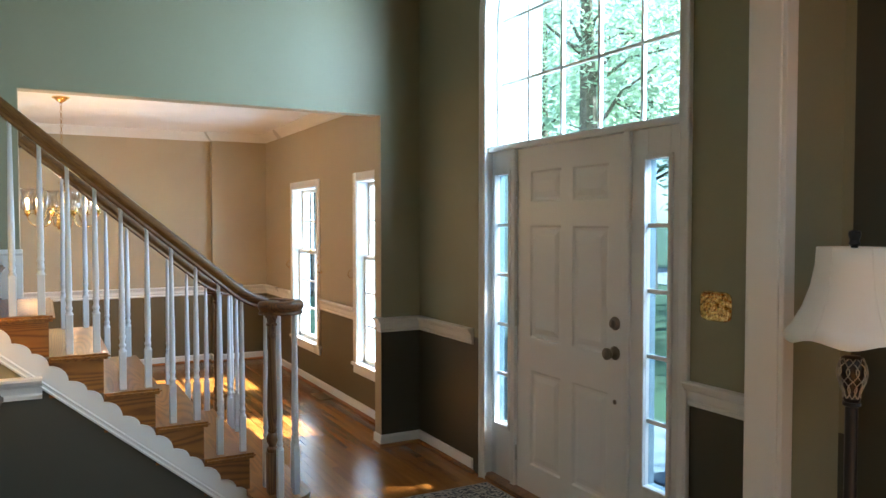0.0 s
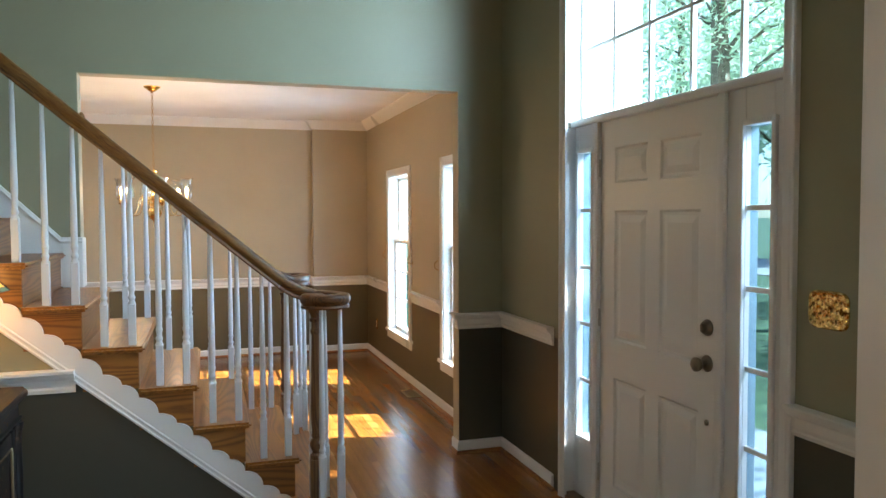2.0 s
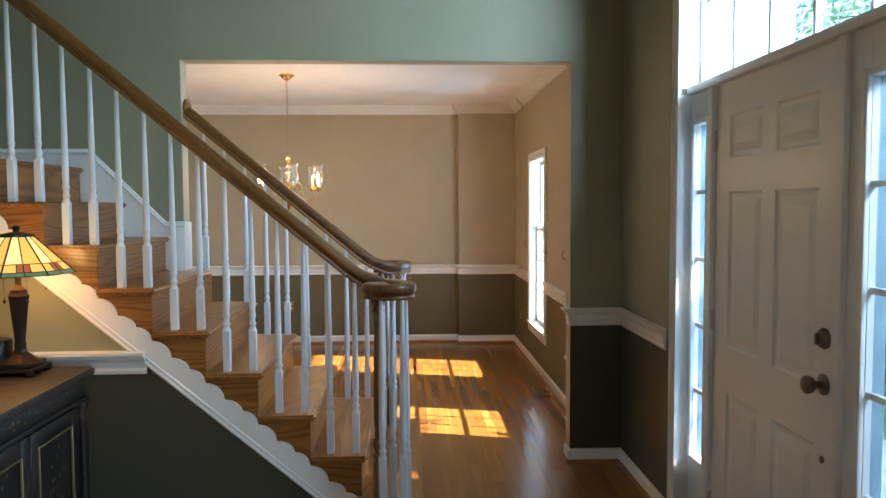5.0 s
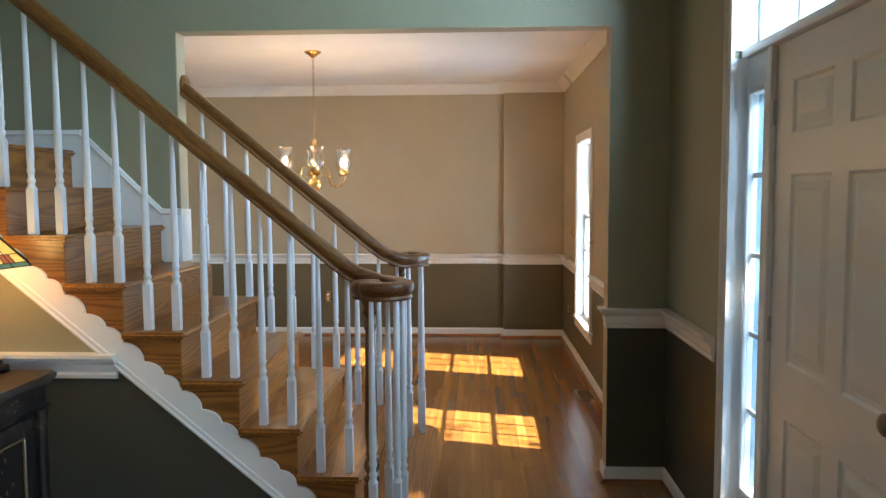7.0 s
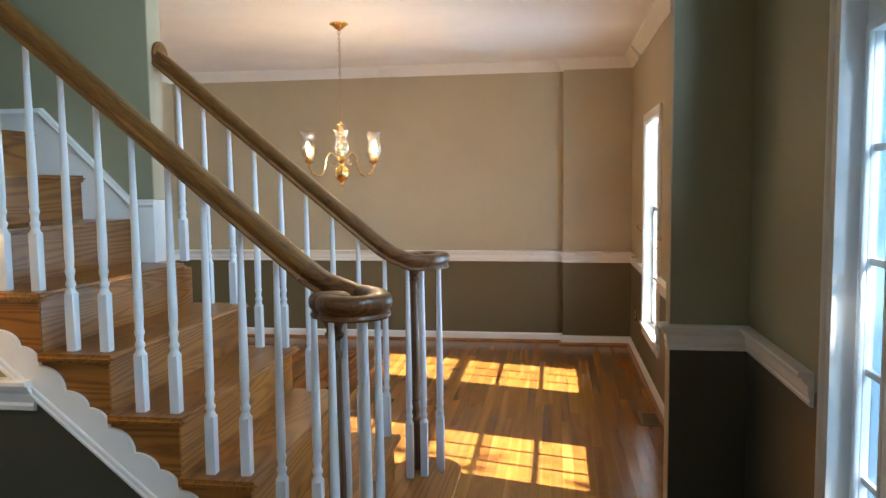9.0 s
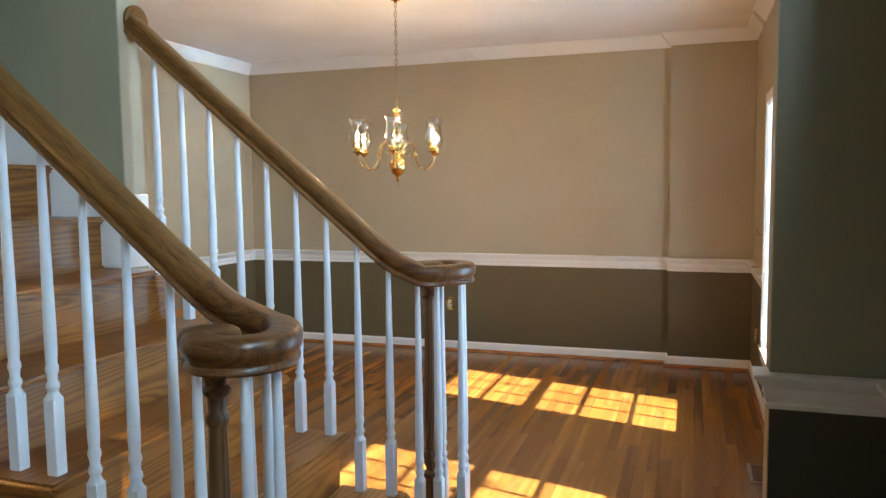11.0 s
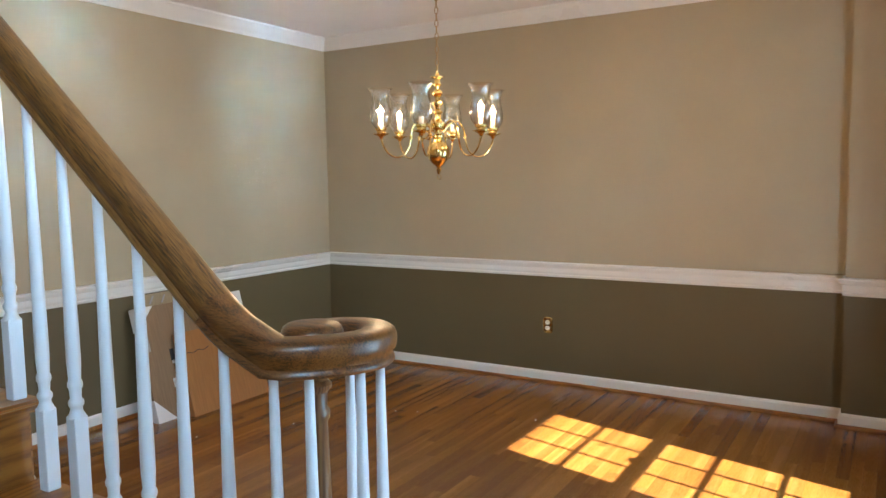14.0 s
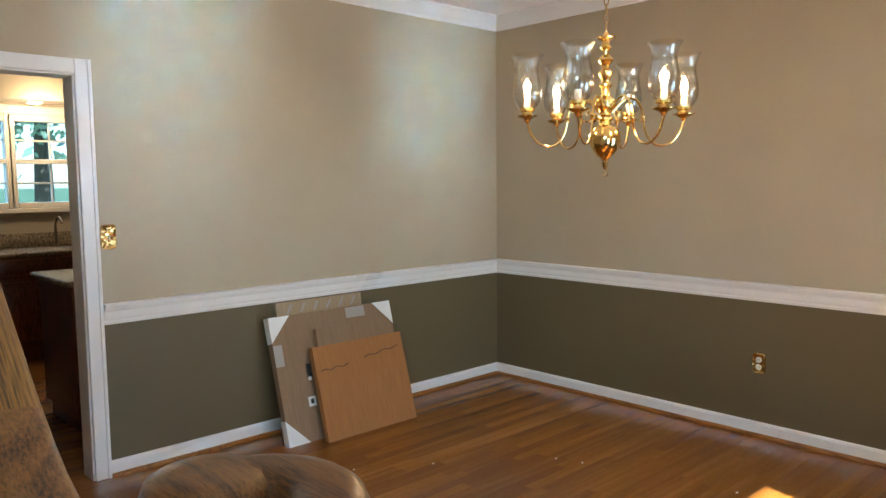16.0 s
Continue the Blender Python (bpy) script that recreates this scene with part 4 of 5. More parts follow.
CHX, CHY = 0.325, 6.84
DROP = 0.03
ch = thing("chandelier", "polished brass six-arm chandelier with clear hurricane shades, four bulbs lit", "chandelier", (CHX, CHY, 0))
b = bmesh.new()
lathe(b, [(0.066, CEIL), (0.066, 2.600), (0.058, 2.594), (0.050, 2.590), (0.034, 2.578), (0.030, 2.572), (0.012, 2.564), (0.006, 2.556)][::-1], 28)
part("canopy", b, M_BRASS, ch, "round brass ceiling canopy")
zc = 2.546
i = 0
while zc > 1.965 - DROP:
    b = bmesh.new()
    ring = [(0.0075 * math.cos(a), 0.0, 0.0165 * math.sin(a)) for a in [2 * math.pi * k / 14 for k in range(15)]]
    vs = []
    for p in ring[:-1]:
        c = Vector(p)
        o = Vector((c.x, 0, c.z * 0.6)).normalized()
        vs.append([b.verts.new(c + o * (0.0022 * math.cos(a)) + Vector((0, 0.0022 * math.sin(a), 0))) for a in [2 * math.pi * k / 6 for k in range(6)]])
    for q in range(14):
        for k in range(6):
            b.faces.new((vs[q][k], vs[q][(k + 1) % 6], vs[(q + 1) % 14][(k + 1) % 6], vs[(q + 1) % 14][k]))
    b.transform(pose(0, 0, zc, 0, 0, 90 * (i % 2) + 20))
    part("chain_link", b, M_CHAIN, ch)
    zc -= 0.0285
    i += 1
b = bmesh.new()
lathe(b, [(0.004, 1.505), (0.007, 1.512), (0.012, 1.530), (0.008, 1.536), (0.016, 1.545), (0.030, 1.555), (0.046, 1.575), (0.053, 1.60), (0.050, 1.625), (0.038, 1.645), (0.022, 1.655), (0.020, 1.665), (0.026, 1.672), (0.026, 1.680), (0.016, 1.688), (0.016, 1.705), (0.030, 1.712), (0.034, 1.722), (0.034, 1.735), (0.024, 1.745),
          (0.014, 1.752), (0.013, 1.775), (0.022, 1.782), (0.022, 1.790), (0.012, 1.797), (0.016, 1.81), (0.024, 1.822), (0.024, 1.83), (0.013, 1.838), (0.012, 1.85), (0.020, 1.858), (0.026, 1.868), (0.020, 1.878), (0.012, 1.885), (0.012, 1.90), (0.020, 1.908), (0.014, 1.916), (0.012, 1.93), (0.030, 1.938), (0.032, 1.943), (0.010, 1.948), (0.004, 1.962)], 28)
part("column", b, M_BRASS, ch, "turned brass column with ball").location.z = -DROP
b = bmesh.new()
sweep(b, [(0.011 * math.sin(a), 0.0005 * k, 1.494 + 0.011 * math.cos(a)) for k, a in enumerate([2 * math.pi * q / 14 for q in range(13)])], circle(0.0018, 6))
part("hook", b, M_BRASS, ch).location.z = -DROP
CUP = [(0.003, -0.022), (0.009, -0.018), (0.012, -0.010), (0.036, 0.000), (0.037, 0.003), (0.020, 0.008), (0.019, 0.014), (0.026, 0.018), (0.026, 0.027), (0.024, 0.028)]
SHADE = [(0.024, 0.028), (0.033, 0.032), (0.045, 0.052), (0.0485, 0.075), (0.046, 0.105), (0.039, 0.138), (0.0375, 0.160), (0.043, 0.183), (0.055, 0.200)]
ARM_R, ARM_Z = 0.262, 1.712
for n_, az in enumerate((-73.8, -13.8, 46.2, 106.2, 166.2, 226.2)):
    lit = n_ not in (0, 3)
    ctrl = [(0.022, 1.722), (0.050, 1.752), (0.078, 1.770), (0.104, 1.762), (0.120, 1.735), (0.127, 1.700), (0.136, 1.655), (0.158, 1.622), (0.190, 1.610), (0.224, 1.622), (0.248, 1.652), (ARM_R, 1.690)]
    b = bmesh.new()
    P = [(r, 0.0, z) for r, z in ctrl]
    fine = []
    for k in range(len(P) - 1):
        p0, p1, p2, p3 = [Vector(P[max(0, min(len(P) - 1, k + d))]) for d in (-1, 0, 1, 2)]
        for u in (0, 0.25, 0.5, 0.75):
            fine.append(0.5 * ((2 * p1) + (p2 - p0) * u + (2 * p0 - 5 * p1 + 4 * p2 - p3) * u * u + (3 * p1 - p0 - 3 * p2 + p3) * u ** 3))
    fine.append(Vector(P[-1]))
    rg = []
    for k, p in enumerate(fine):
        t_ = (fine[min(k + 1, len(fine) - 1)] - fine[max(k - 1, 0)]).normalized()
        nrm = Vector((-t_.z, 0, t_.x))
        rg.append([b.verts.new(p + nrm * (0.0040 * math.cos(a)) + Vector((0, 0.0040 * math.sin(a), 0))) for a in [2 * math.pi * q / 8 for q in range(8)]])
    for r1, r2 in zip(rg, rg[1:]):
        for q in range(8):
            b.faces.new((r1[q], r1[(q + 1) % 8], r2[(q + 1) % 8], r2[q]))
    lathe(b, [(0.0055, -0.010), (0.009, -0.007), (0.009, -0.003), (0.006, 0.0), (0.009, 0.003), (0.009, 0.007), (0.0055, 0.010)], 10, (0.127, 0, 1.70))
    # small scroll below the arm
    sp = [(0.045 + 0.030 * u + (0.016 - 0.009 * u) * math.cos(7 * u), 0.0, 1.715 - 0.02 * u + (0.016 - 0.009 * u) * math.sin(7 * u)) for u in [q / 16 for q in range(17)]]
    rg = []
    for k, p in enumerate(sp):
        rg.append([b.verts.new(Vector(p) + Vector((0.0028 * math.cos(a), 0.0028 * math.sin(a + 0.6), 0.0028 * math.sin(a)))) for a in [2 * math.pi * q / 5 for q in range(5)]])
    for r1, r2 in zip(rg, rg[1:]):
        for q in range(5):
            b.faces.new((r1[q], r1[(q + 1) % 5], r2[(q + 1) % 5], r2[q]))
    arm = part("arm", b, M_BRASS, ch, "curved brass arm with scroll")
    arm.matrix_basis = pose(0, 0, -DROP - 0.026, 0, 0, az)
    b = bmesh.new()
    lathe(b, CUP, 22, (ARM_R, 0, ARM_Z))
    part("cup", b, M_BRASS, arm, "brass drip cup")
    b = bmesh.new()
    lathe(b, SHADE + [(r - 0.0015, z) for r, z in SHADE[::-1]], 26, (ARM_R, 0, ARM_Z), cap=False)
    s_ = part("shade", b, M_CLEAR, arm, "clear glass hurricane shade")
    s_.visible_shadow = False
    b = bmesh.new()
    lathe(b, [(0.0095, 0.018), (0.0095, 0.058), (0.008, 0.060)], 14, (ARM_R, 0, ARM_Z))
    part("candle_sleeve", b, M_CANDLE, arm, "ivory candle sleeve")
    b = bmesh.new()
    lathe(b, [(0.005, 0.060), (0.0055, 0.070), (0.0090, 0.082), (0.0098, 0.090), (0.0075, 0.106), (0.003, 0.120), (0.0008, 0.127)], 16, (ARM_R, 0, ARM_Z))
    bo = part("bulb", b, M_BULB if lit else M_CLEAR, arm, "lit flame bulb" if lit else "unlit clear flame bulb")
    bo.visible_shadow = False
    if lit:
        L = new("bulb_light", bpy.data.lights.new("bulb_light", "POINT"))
        L.data.energy, L.data.color, L.data.shadow_soft_size = 0.65, (1.0, 0.68, 0.38), 0.015
        L.location = Vector((CHX, CHY, ARM_Z - DROP + 0.074)) + Vector((math.cos(radians(az)), math.sin(radians(az)), 0)) * ARM_R

# ---- wall plates and vent ----
# near-black colour stands in for the shade inside socket slots and the duct
M_HOLE_SHADE = mat("hole_shade", (0.02, 0.018, 0.015), 0.6)


def plate_mesh(w, h):
    b = bmesh.new()
    pts = []
    for k in range(40):
        a = 2 * math.pi * k / 40
        c, s = math.cos(a), math.sin(a)
        ex = 2 / 5
        pts.append((w / 2 * math.copysign(abs(c) ** ex, c) * (1 + 0.03 * math.cos(2 * a)), h / 2 * math.copysign(abs(s) ** ex, s)))
    for ins, z in (((1.0, 0.0), (1.0, 0.003)), ((1.0, 0.003), (0.93, 0.007)), ((0.93, 0.007), (0.88, 0.005)), ((0.88, 0.005), (0.5, 0.006))):
        A = [b.verts.new((p[0] * ins[0], p[1] * ins[0], ins[1])) for p in pts]
        B = [b.verts.new((p[0] * z[0], p[1] * z[0], z[1])) for p in pts]
        for k in range(40):
            b.faces.new((A[k], A[(k + 1) % 40], B[(k + 1) % 40], B[k]))
    b.faces.new(B)
    bmesh.ops.remove_doubles(b, verts=b.verts[:], dist=0.0002)
    return b


def wall_plate(name, label, cat, m, w, h, slots, group=""):
    t_ = thing(name, label, cat, group=group)
    t_.matrix_world = m
    part("plate", plate_mesh(w, h), M_EMBOSS, t_, "embossed polished brass plate")
    for kind, x, y in slots:
        b = bmesh.new()
        if kind == "toggle":
            rbox(b, x - 0.0045, x + 0.0045, y - 0.011, y + 0.011, 0.004, 0.010, 0.001, 1)
            rbox(b, x - 0.003, x + 0.003, y + 0.001, y + 0.007, 0.008, 0.022, 0.001, 1)
            part("toggle", b, M_BRASS if w > 0.1 else M_CANDLE, t_)
        elif kind == "socket":
            lathe(b, [(0.016, 0.004), (0.016, 0.0085), (0.014, 0.009)], 20, (x, y, 0))
            so = part("socket", b, M_CANDLE, t_, "ivory socket")
            b = bmesh.new()
            for dx in (-0.006, 0.006):
                box(b, x + dx - 0.001, x + dx + 0.001, y - 0.003, y + 0.005, 0.009, 0.0098)
            part("slot", b, M_HOLE_SHADE, so)
        else:
            lathe(b, [(0.004, 0.005), (0.004, 0.008), (0.001, 0.0085)], 10, (x, y, 0))
            part("screw", b, M_BRASS, t_)
    return t_


R_E = Matrix(((0, 0, -1, 0), (-1, 0, 0, 0), (0, 1, 0, 0), (0, 0, 0, 1)))   # plate lying on a wall that faces -x
R_W = Matrix(((0, 0, 1, 0), (1, 0, 0, 0), (0, 1, 0, 0), (0, 0, 0, 1)))
R_N = Matrix(((1, 0, 0, 0), (0, 0, -1, 0), (0, 1, 0, 0), (0, 0, 0, 1)))
tri = [("toggle", dx, 0) for dx in (-0.046, 0, 0.046)] + [("screw", dx, dy) for dx in (-0.046, 0, 0.046) for dy in (-0.03, 0.03)]
wall_plate("switch_plate", "polished brass triple switch plate on the olive wall by the door", "switch plate", Matrix.Translation((E, 2.10, 1.242)) @ R_E, 0.158, 0.122, tri)
wall_plate("switch_plate", "polished brass single switch plate beside the kitchen doorway", "switch plate", Matrix.Translation((DX, 5.998, 1.189)) @ R_W, 0.076, 0.122, [("toggle", 0, 0), ("screw", 0, 0.03), ("screw", 0, -0.03)])
soc = [("socket", 0, 0.02), ("socket", 0, -0.02), ("screw", 0, 0)]
wall_plate("wall_outlet", "brass outlet plate with ivory sockets on the olive wall", "outlet", Matrix.Translation((0.026, DY, 0.413)) @ R_N, 0.072, 0.116, soc, "dining room outlets")
wall_plate("wall_outlet", "brass outlet plate with ivory sockets on the olive wall", "outlet", Matrix.Translation((E2, 8.2, 0.37)) @ R_E, 0.072, 0.116, soc, "dining room outlets")

M_VENT = mat("bronze_register", (0.32, 0.24, 0.14), 0.4, 0.7)
vent = thing("floor_vent", "bronze floor register with a scrolled grille set in the oak floor", "floor vent", (2.404, 6.46, 0.0))
b = bmesh.new()
for x0, x1, y0, y1 in ((-0.066, 0.066, -0.13, -0.112), (-0.066, 0.066, 0.112, 0.13), (-0.066, -0.048, -0.112, 0.112), (0.048, 0.066, -0.112, 0.112)):
    rbox(b, x0, x1, y0, y1, 0.0, 0.006, 0.002, 1)
part("frame", b, M_VENT, vent)
# thin dark sheet in place of the duct's shade
b = bmesh.new()
box(b, -0.048, 0.048, -0.112, 0.112, 0.0003, 0.0008)
part("backing", b, M_HOLE_SHADE, vent, "dark sheet standing in for the shaded duct")
for k in range(9):
    b = bmesh.new()
    y = -0.1 + 0.025 * k
    for s in (-1, 1):
        P = [(0.046 * u, y + s * 0.011 * math.sin(math.pi * (u + 1)), 0.003) for u in [q / 6 - 1 for q in range(13)]]
        sweep(b, P, [(-0.002, -0.002), (0.002, -0.002), (0.002, 0.002), (-0.002, 0.002)])
    part("grille_bar", b, M_VENT, vent)

# ---- cardboard boxes ----
def card(name, c):
    m = mat(name, c, 0.8)
    co = m.node_tree.nodes.new("ShaderNodeTexCoord")
    n1 = node(m, "ShaderNodeTexNoise", Scale=6.0, Detail=5.0)
    mp = m.node_tree.nodes.new("ShaderNodeMapping")
    mp.inputs["Scale"].default_value = (1, 14, 1)
    link(m, co.outputs["Object"], mp.inputs["Vector"])
    link(m, mp.outputs[0], n1.inputs["Vector"])
    r = ramp(m, n1.outputs[0], [(0.3, tuple(k * 0.88 for k in c)), (0.7, tuple(k * 1.1 for k in c))])
    link(m, r.outputs[0], bsdf(m).inputs["Base Color"])
    bump(m, n1.outputs[0], 0.15, 0.004)
    return m


M_CARD = card("brown_cardboard", (0.25, 0.155, 0.085))
M_CARD2 = card("orange_cardboard", (0.36, 0.15, 0.042))
M_CARD3 = card("pale_cardboard", (0.36, 0.27, 0.16))
M_WHITE = mat("white_corner_card", (0.78, 0.78, 0.76), 0.7)
M_TAPE = mat("grey_tape", (0.36, 0.33, 0.30), 0.35)
M_INK = mat("black_ink", (0.015, 0.015, 0.015), 0.7)


def flat_box(label, y0, y1, length, thick, foot, top_x, material, wob=0.0):
    """Flat carton leaning against the wall: local x out of the face, y across, z up along it."""
    lean_ = math.asin(min(0.9, (foot - top_x) / length))
    t_ = thing("cardboard_box", label, "cardboard box", group="cartons leaning on the wall")
    t_.matrix_world = Matrix.Translation((foot, y0, 0.0)) @ Matrix.Rotation(-lean_, 4, "Y")
    b = bmesh.new()
    box(b, -thick, 0, 0, y1 - y0, 0, length)
    bmesh.ops.subdivide_edges(b, edges=b.edges[:], cuts=6, use_grid_fill=True)
    for v in b.verts:
        v.co.x += wob * (noise.noise(v.co * 3.1 + Vector((y0 * 7, 0, 0)))) * (0.3 if v.co.z < 0.02 else 1)
    part("carton", b, material, t_)
    return t_


bxD = flat_box("pale printed flat carton at the back of a stack", 6.885, 7.485, 0.765, 0.03, DX + 0.14, DX + 0.034, M_CARD3, 0.004)
for k in range(6):
    b = bmesh.new()
    prism(b, [(0.06 + 0.09 * k, 0.70), (0.075 + 0.09 * k, 0.70), (0.105 + 0.09 * k, 0.75), (0.09 + 0.09 * k, 0.75)], "x", 0.004, 0.0055)
    part("print_mark", b, M_TAPE, bxD, "faint printed mark")
bxA = flat_box("large flat brown carton with white corner protectors", 6.80, 7.66, 0.718, 0.045, -1.667, -1.86, M_CARD, 0.0)
for y, z, sy, sz in ((0, 0, 1, 1), (0.86, 0, -1, 1), (0, 0.718, 1, -1), (0.86, 0.718, -1, -1)):
    b = bmesh.new()
    prism(b, [(y - sy * 0.003, z - sz * 0.0), (y + sy * 0.135, z), (y - sy * 0.003, z + sz * 0.145)], "x", -0.048, 0.003)
    part("corner_protector", b, M_WHITE, bxA, "white folded corner protector")
for nm, y0, y1, z0, z1, mt in (("tape", 0.52, 0.66, 0.650, 0.712, M_TAPE), ("tape", 0.0, 0.055, 0.44, 0.56, M_TAPE), ("sticker", 0.185, 0.215, 0.355, 0.43, M_INK), ("sticker", 0.19, 0.21, 0.335, 0.358, M_WHITE), ("sticker", 0.165, 0.215, 0.19, 0.245, M_WHITE), ("print_mark", 0.18, 0.20, 0.205, 0.232, M_INK)):
    b = bmesh.new()
    e_ = 0.001 if nm != "print_mark" else 0.0018
    box(b, 0.0002, e_ + 0.0006, y0, y1, z0, z1)
    part(nm, b, mt, bxA, "small label or tape", False)
bxC = flat_box("brown flat carton behind the front one", 7.06, 7.53, 0.625, 0.03, -1.625, -1.785, M_CARD, 0.003)
bxB = flat_box("orange-brown flat carton with a torn flap seam", 7.0, 7.645, 0.535, 0.035, -1.582, -1.73, M_CARD2, 0.006)
for y0, y1, z0, z1 in ((0.03, 0.22, 0.395, 0.405), (0.34, 0.60, 0.425, 0.455)):
    b = bmesh.new()
    P = [(0.004 + 0.002 * math.sin(9 * u), y0 + (y1 - y0) * u, z0 + (z1 - z0) * u + 0.006 * math.sin(14 * u)) for u in [q / 10 for q in range(11)]]
    sweep(b, P, [(-0.0015, -0.002), (0.0015, -0.002), (0.0015, 0.002), (-0.0015, 0.002)])
    part("tear_seam", b, M_INK, bxB, "dark torn seam")
rnd = random.Random(4)
M_CRUMB = mat("paper_scrap", (0.75, 0.72, 0.64), 0.8)
for x, y in ((-1.28, 6.75), (-1.17, 6.86), (0.30, 7.95), (-0.55, 7.7), (-0.42, 7.75), (-0.95, 7.2)):
    cr = thing("paper_scrap", "tiny pale paper scrap on the oak floor", "scrap", (x, y, 0.0005), "scraps on the floor")
    b = bmesh.new()
    bmesh.ops.create_icosphere(b, subdivisions=1, radius=0.007)
    for v in b.verts:
        v.co *= rnd.uniform(0.6, 1.3)
        v.co.z = max(v.co.z * 0.6, -0.0) 
    part("scrap", b, M_CRUMB, cr)

# ---- console cabinet with lamp ----
def distressed():
    m = mat("distressed_black_paint", (0.02, 0.02, 0.022), 0.4)
    co = m.node_tree.nodes.new("ShaderNodeTexCoord")
    n1 = node(m, "ShaderNodeTexNoise", Scale=9.0, Detail=8.0, Roughness=0.75)
    link(m, co.outputs["Object"], n1.inputs["Vector"])
    r = ramp(m, n1.outputs[0], [(0.50, (0.012, 0.011, 0.012)), (0.60, (0.03, 0.022, 0.018)), (0.72, (0.17, 0.11, 0.07))])
    link(m, r.outputs[0], bsdf(m).inputs["Base Color"])
    bump(m, n1.outputs[0], 0.25, 0.003)
    return m


M_CONS = distressed()
M_GOLD = mat("worn_gilt", (0.30, 0.22, 0.12), 0.45, 0.5)
M_TOP = wood("dark_console_top", (0.012, 0.008, 0.006), (0.028, 0.018, 0.013), (0.05, 0.033, 0.024), 0.5, (3, 0.4, 3), coat=0.0)
CX0, CX1, CY0, CY1, CZ = -0.47, -0.035, 2.25, 3.70, 0.845
con = thing("console_cabinet", "black distressed console cabinet with worn gilt panels beside the stair", "cabinet", (0, 0, 0))
b = bmesh.new()
rbox(b, CX0, CX1, CY0 + 0.05, CY1 - 0.05, 0.06, CZ - 0.10, 0.006)
rbox(b, CX0, CX1 + 0.012, CY0 + 0.04, CY1 - 0.04, CZ - 0.12, CZ - 0.035, 0.010)
rbox(b, CX0, CX1 + 0.022, CY0 + 0.03, CY1 - 0.03, CZ - 0.128, CZ - 0.112, 0.006)
rbox(b, CX0, CX1 + 0.03, CY0 + 0.03, CY1 - 0.03, 0.0, 0.09, 0.012)
part("body", b, M_CONS, con)
b = bmesh.new()
prism(b, [(CX0 - 0.01, CY0), (CX1 + 0.03, CY0), (CX1 + 0.05, CY0 + 0.06), (CX1 + 0.04, CY0 + 0.14), (CX1 + 0.04, CY1 - 0.14), (CX1 + 0.05, CY1 - 0.06), (CX1 + 0.03, CY1), (CX0 - 0.01, CY1)], "z", CZ - 0.035, CZ)
bmesh.ops.bevel(b, geom=[e for e in b.edges if abs(e.verts[0].co.z - e.verts[1].co.z) < 1e-5], offset=0.010, segments=3, affect="EDGES")
part("top", b, M_TOP, con, "dark brown shaped top")
for y in (CY0 + 0.075, CY1 - 0.075):
    b = bmesh.new()
    lathe(b, [(0.026, 0.09), (0.030, 0.11), (0.022, 0.13), (0.019, 0.30), (0.022, 0.50), (0.019, 0.66), (0.028, 0.70), (0.028, CZ - 0.13)], 16, (CX1 + 0.006, y, 0))
    part("pilaster", b, M_CONS, con)
nd = 3
dw = (CY1 - CY0 - 0.28) / nd
for k in range(nd):
    y0 = CY0 + 0.14 + dw * k
    b = bmesh.new()
    for a0, a1, c0, c1 in ((y0 + 0.004, y0 + 0.06, 0.11, CZ - 0.14), (y0 + dw - 0.06, y0 + dw - 0.004, 0.11, CZ - 0.14), (y0 + 0.06, y0 + dw - 0.06, 0.11, 0.17), (y0 + 0.06, y0 + dw - 0.06, CZ - 0.20, CZ - 0.14)):
        rbox(b, CX1, CX1 + 0.018, a0, a1, c0, c1, 0.004)
    rbox(b, CX1, CX1 + 0.006, y0 + 0.05, y0 + dw - 0.05, 0.16, CZ - 0.19, 0.003, 1)
    dr = part("cabinet_door", b, M_CONS, con, "black door with a worn painted panel")
    b = bmesh.new()
    for a0, a1, c0, c1 in ((y0 + 0.058, y0 + 0.064, 0.17, CZ - 0.20), (y0 + dw - 0.064, y0 + dw - 0.058, 0.17, CZ - 0.20), (y0 + 0.064, y0 + dw - 0.064, 0.17, 0.176), (y0 + 0.064, y0 + dw - 0.064, CZ - 0.206, CZ - 0.20)):
        rbox(b, CX1 + 0.012, CX1 + 0.022, a0, a1, c0, c1, 0.002, 1)
    part("gilt_bead", b, M_GOLD, dr, "worn gilt bead")
    b = bmesh.new()
    rr = random.Random(20 + k)
    for q in range(26):
        yy, zz = y0 + dw / 2 + rr.gauss(0, 0.035), 0.45 + rr.gauss(0, 0.10)
        c = b.verts.new((CX1 + 0.0075, yy, zz))
        s = rr.uniform(0.004, 0.012)
        ring = [b.verts.new((CX1 + 0.0068, yy + s * math.cos(a) * 0.6, zz + s * math.sin(a))) for a in [2 * math.pi * w_ / 7 for w_ in range(7)]]
        for w_ in range(7):
            b.faces.new((c, ring[w_], ring[(w_ + 1) % 7]))
    tagged(part("floral_painting", b, M_GOLD, dr), "faded painted flowers", kind="stuff")
b = bmesh.new()
rr = random.Random(9)
for q in range(60):
    yy, zz, s = rr.uniform(CY0 + 0.1, CY1 - 0.1), CZ - 0.078 + rr.gauss(0, 0.014), rr.uniform(0.004, 0.010)
    c = b.verts.new((CX1 + 0.0150, yy, zz))
    ring = [b.verts.new((CX1 + 0.0126, yy + s * math.cos(a), zz + s * 0.6 * math.sin(a))) for a in [2 * math.pi * w_ / 6 for w_ in range(6)]]
    for w_ in range(6):
        b.faces.new((c, ring[w_], ring[(w_ + 1) % 6]))
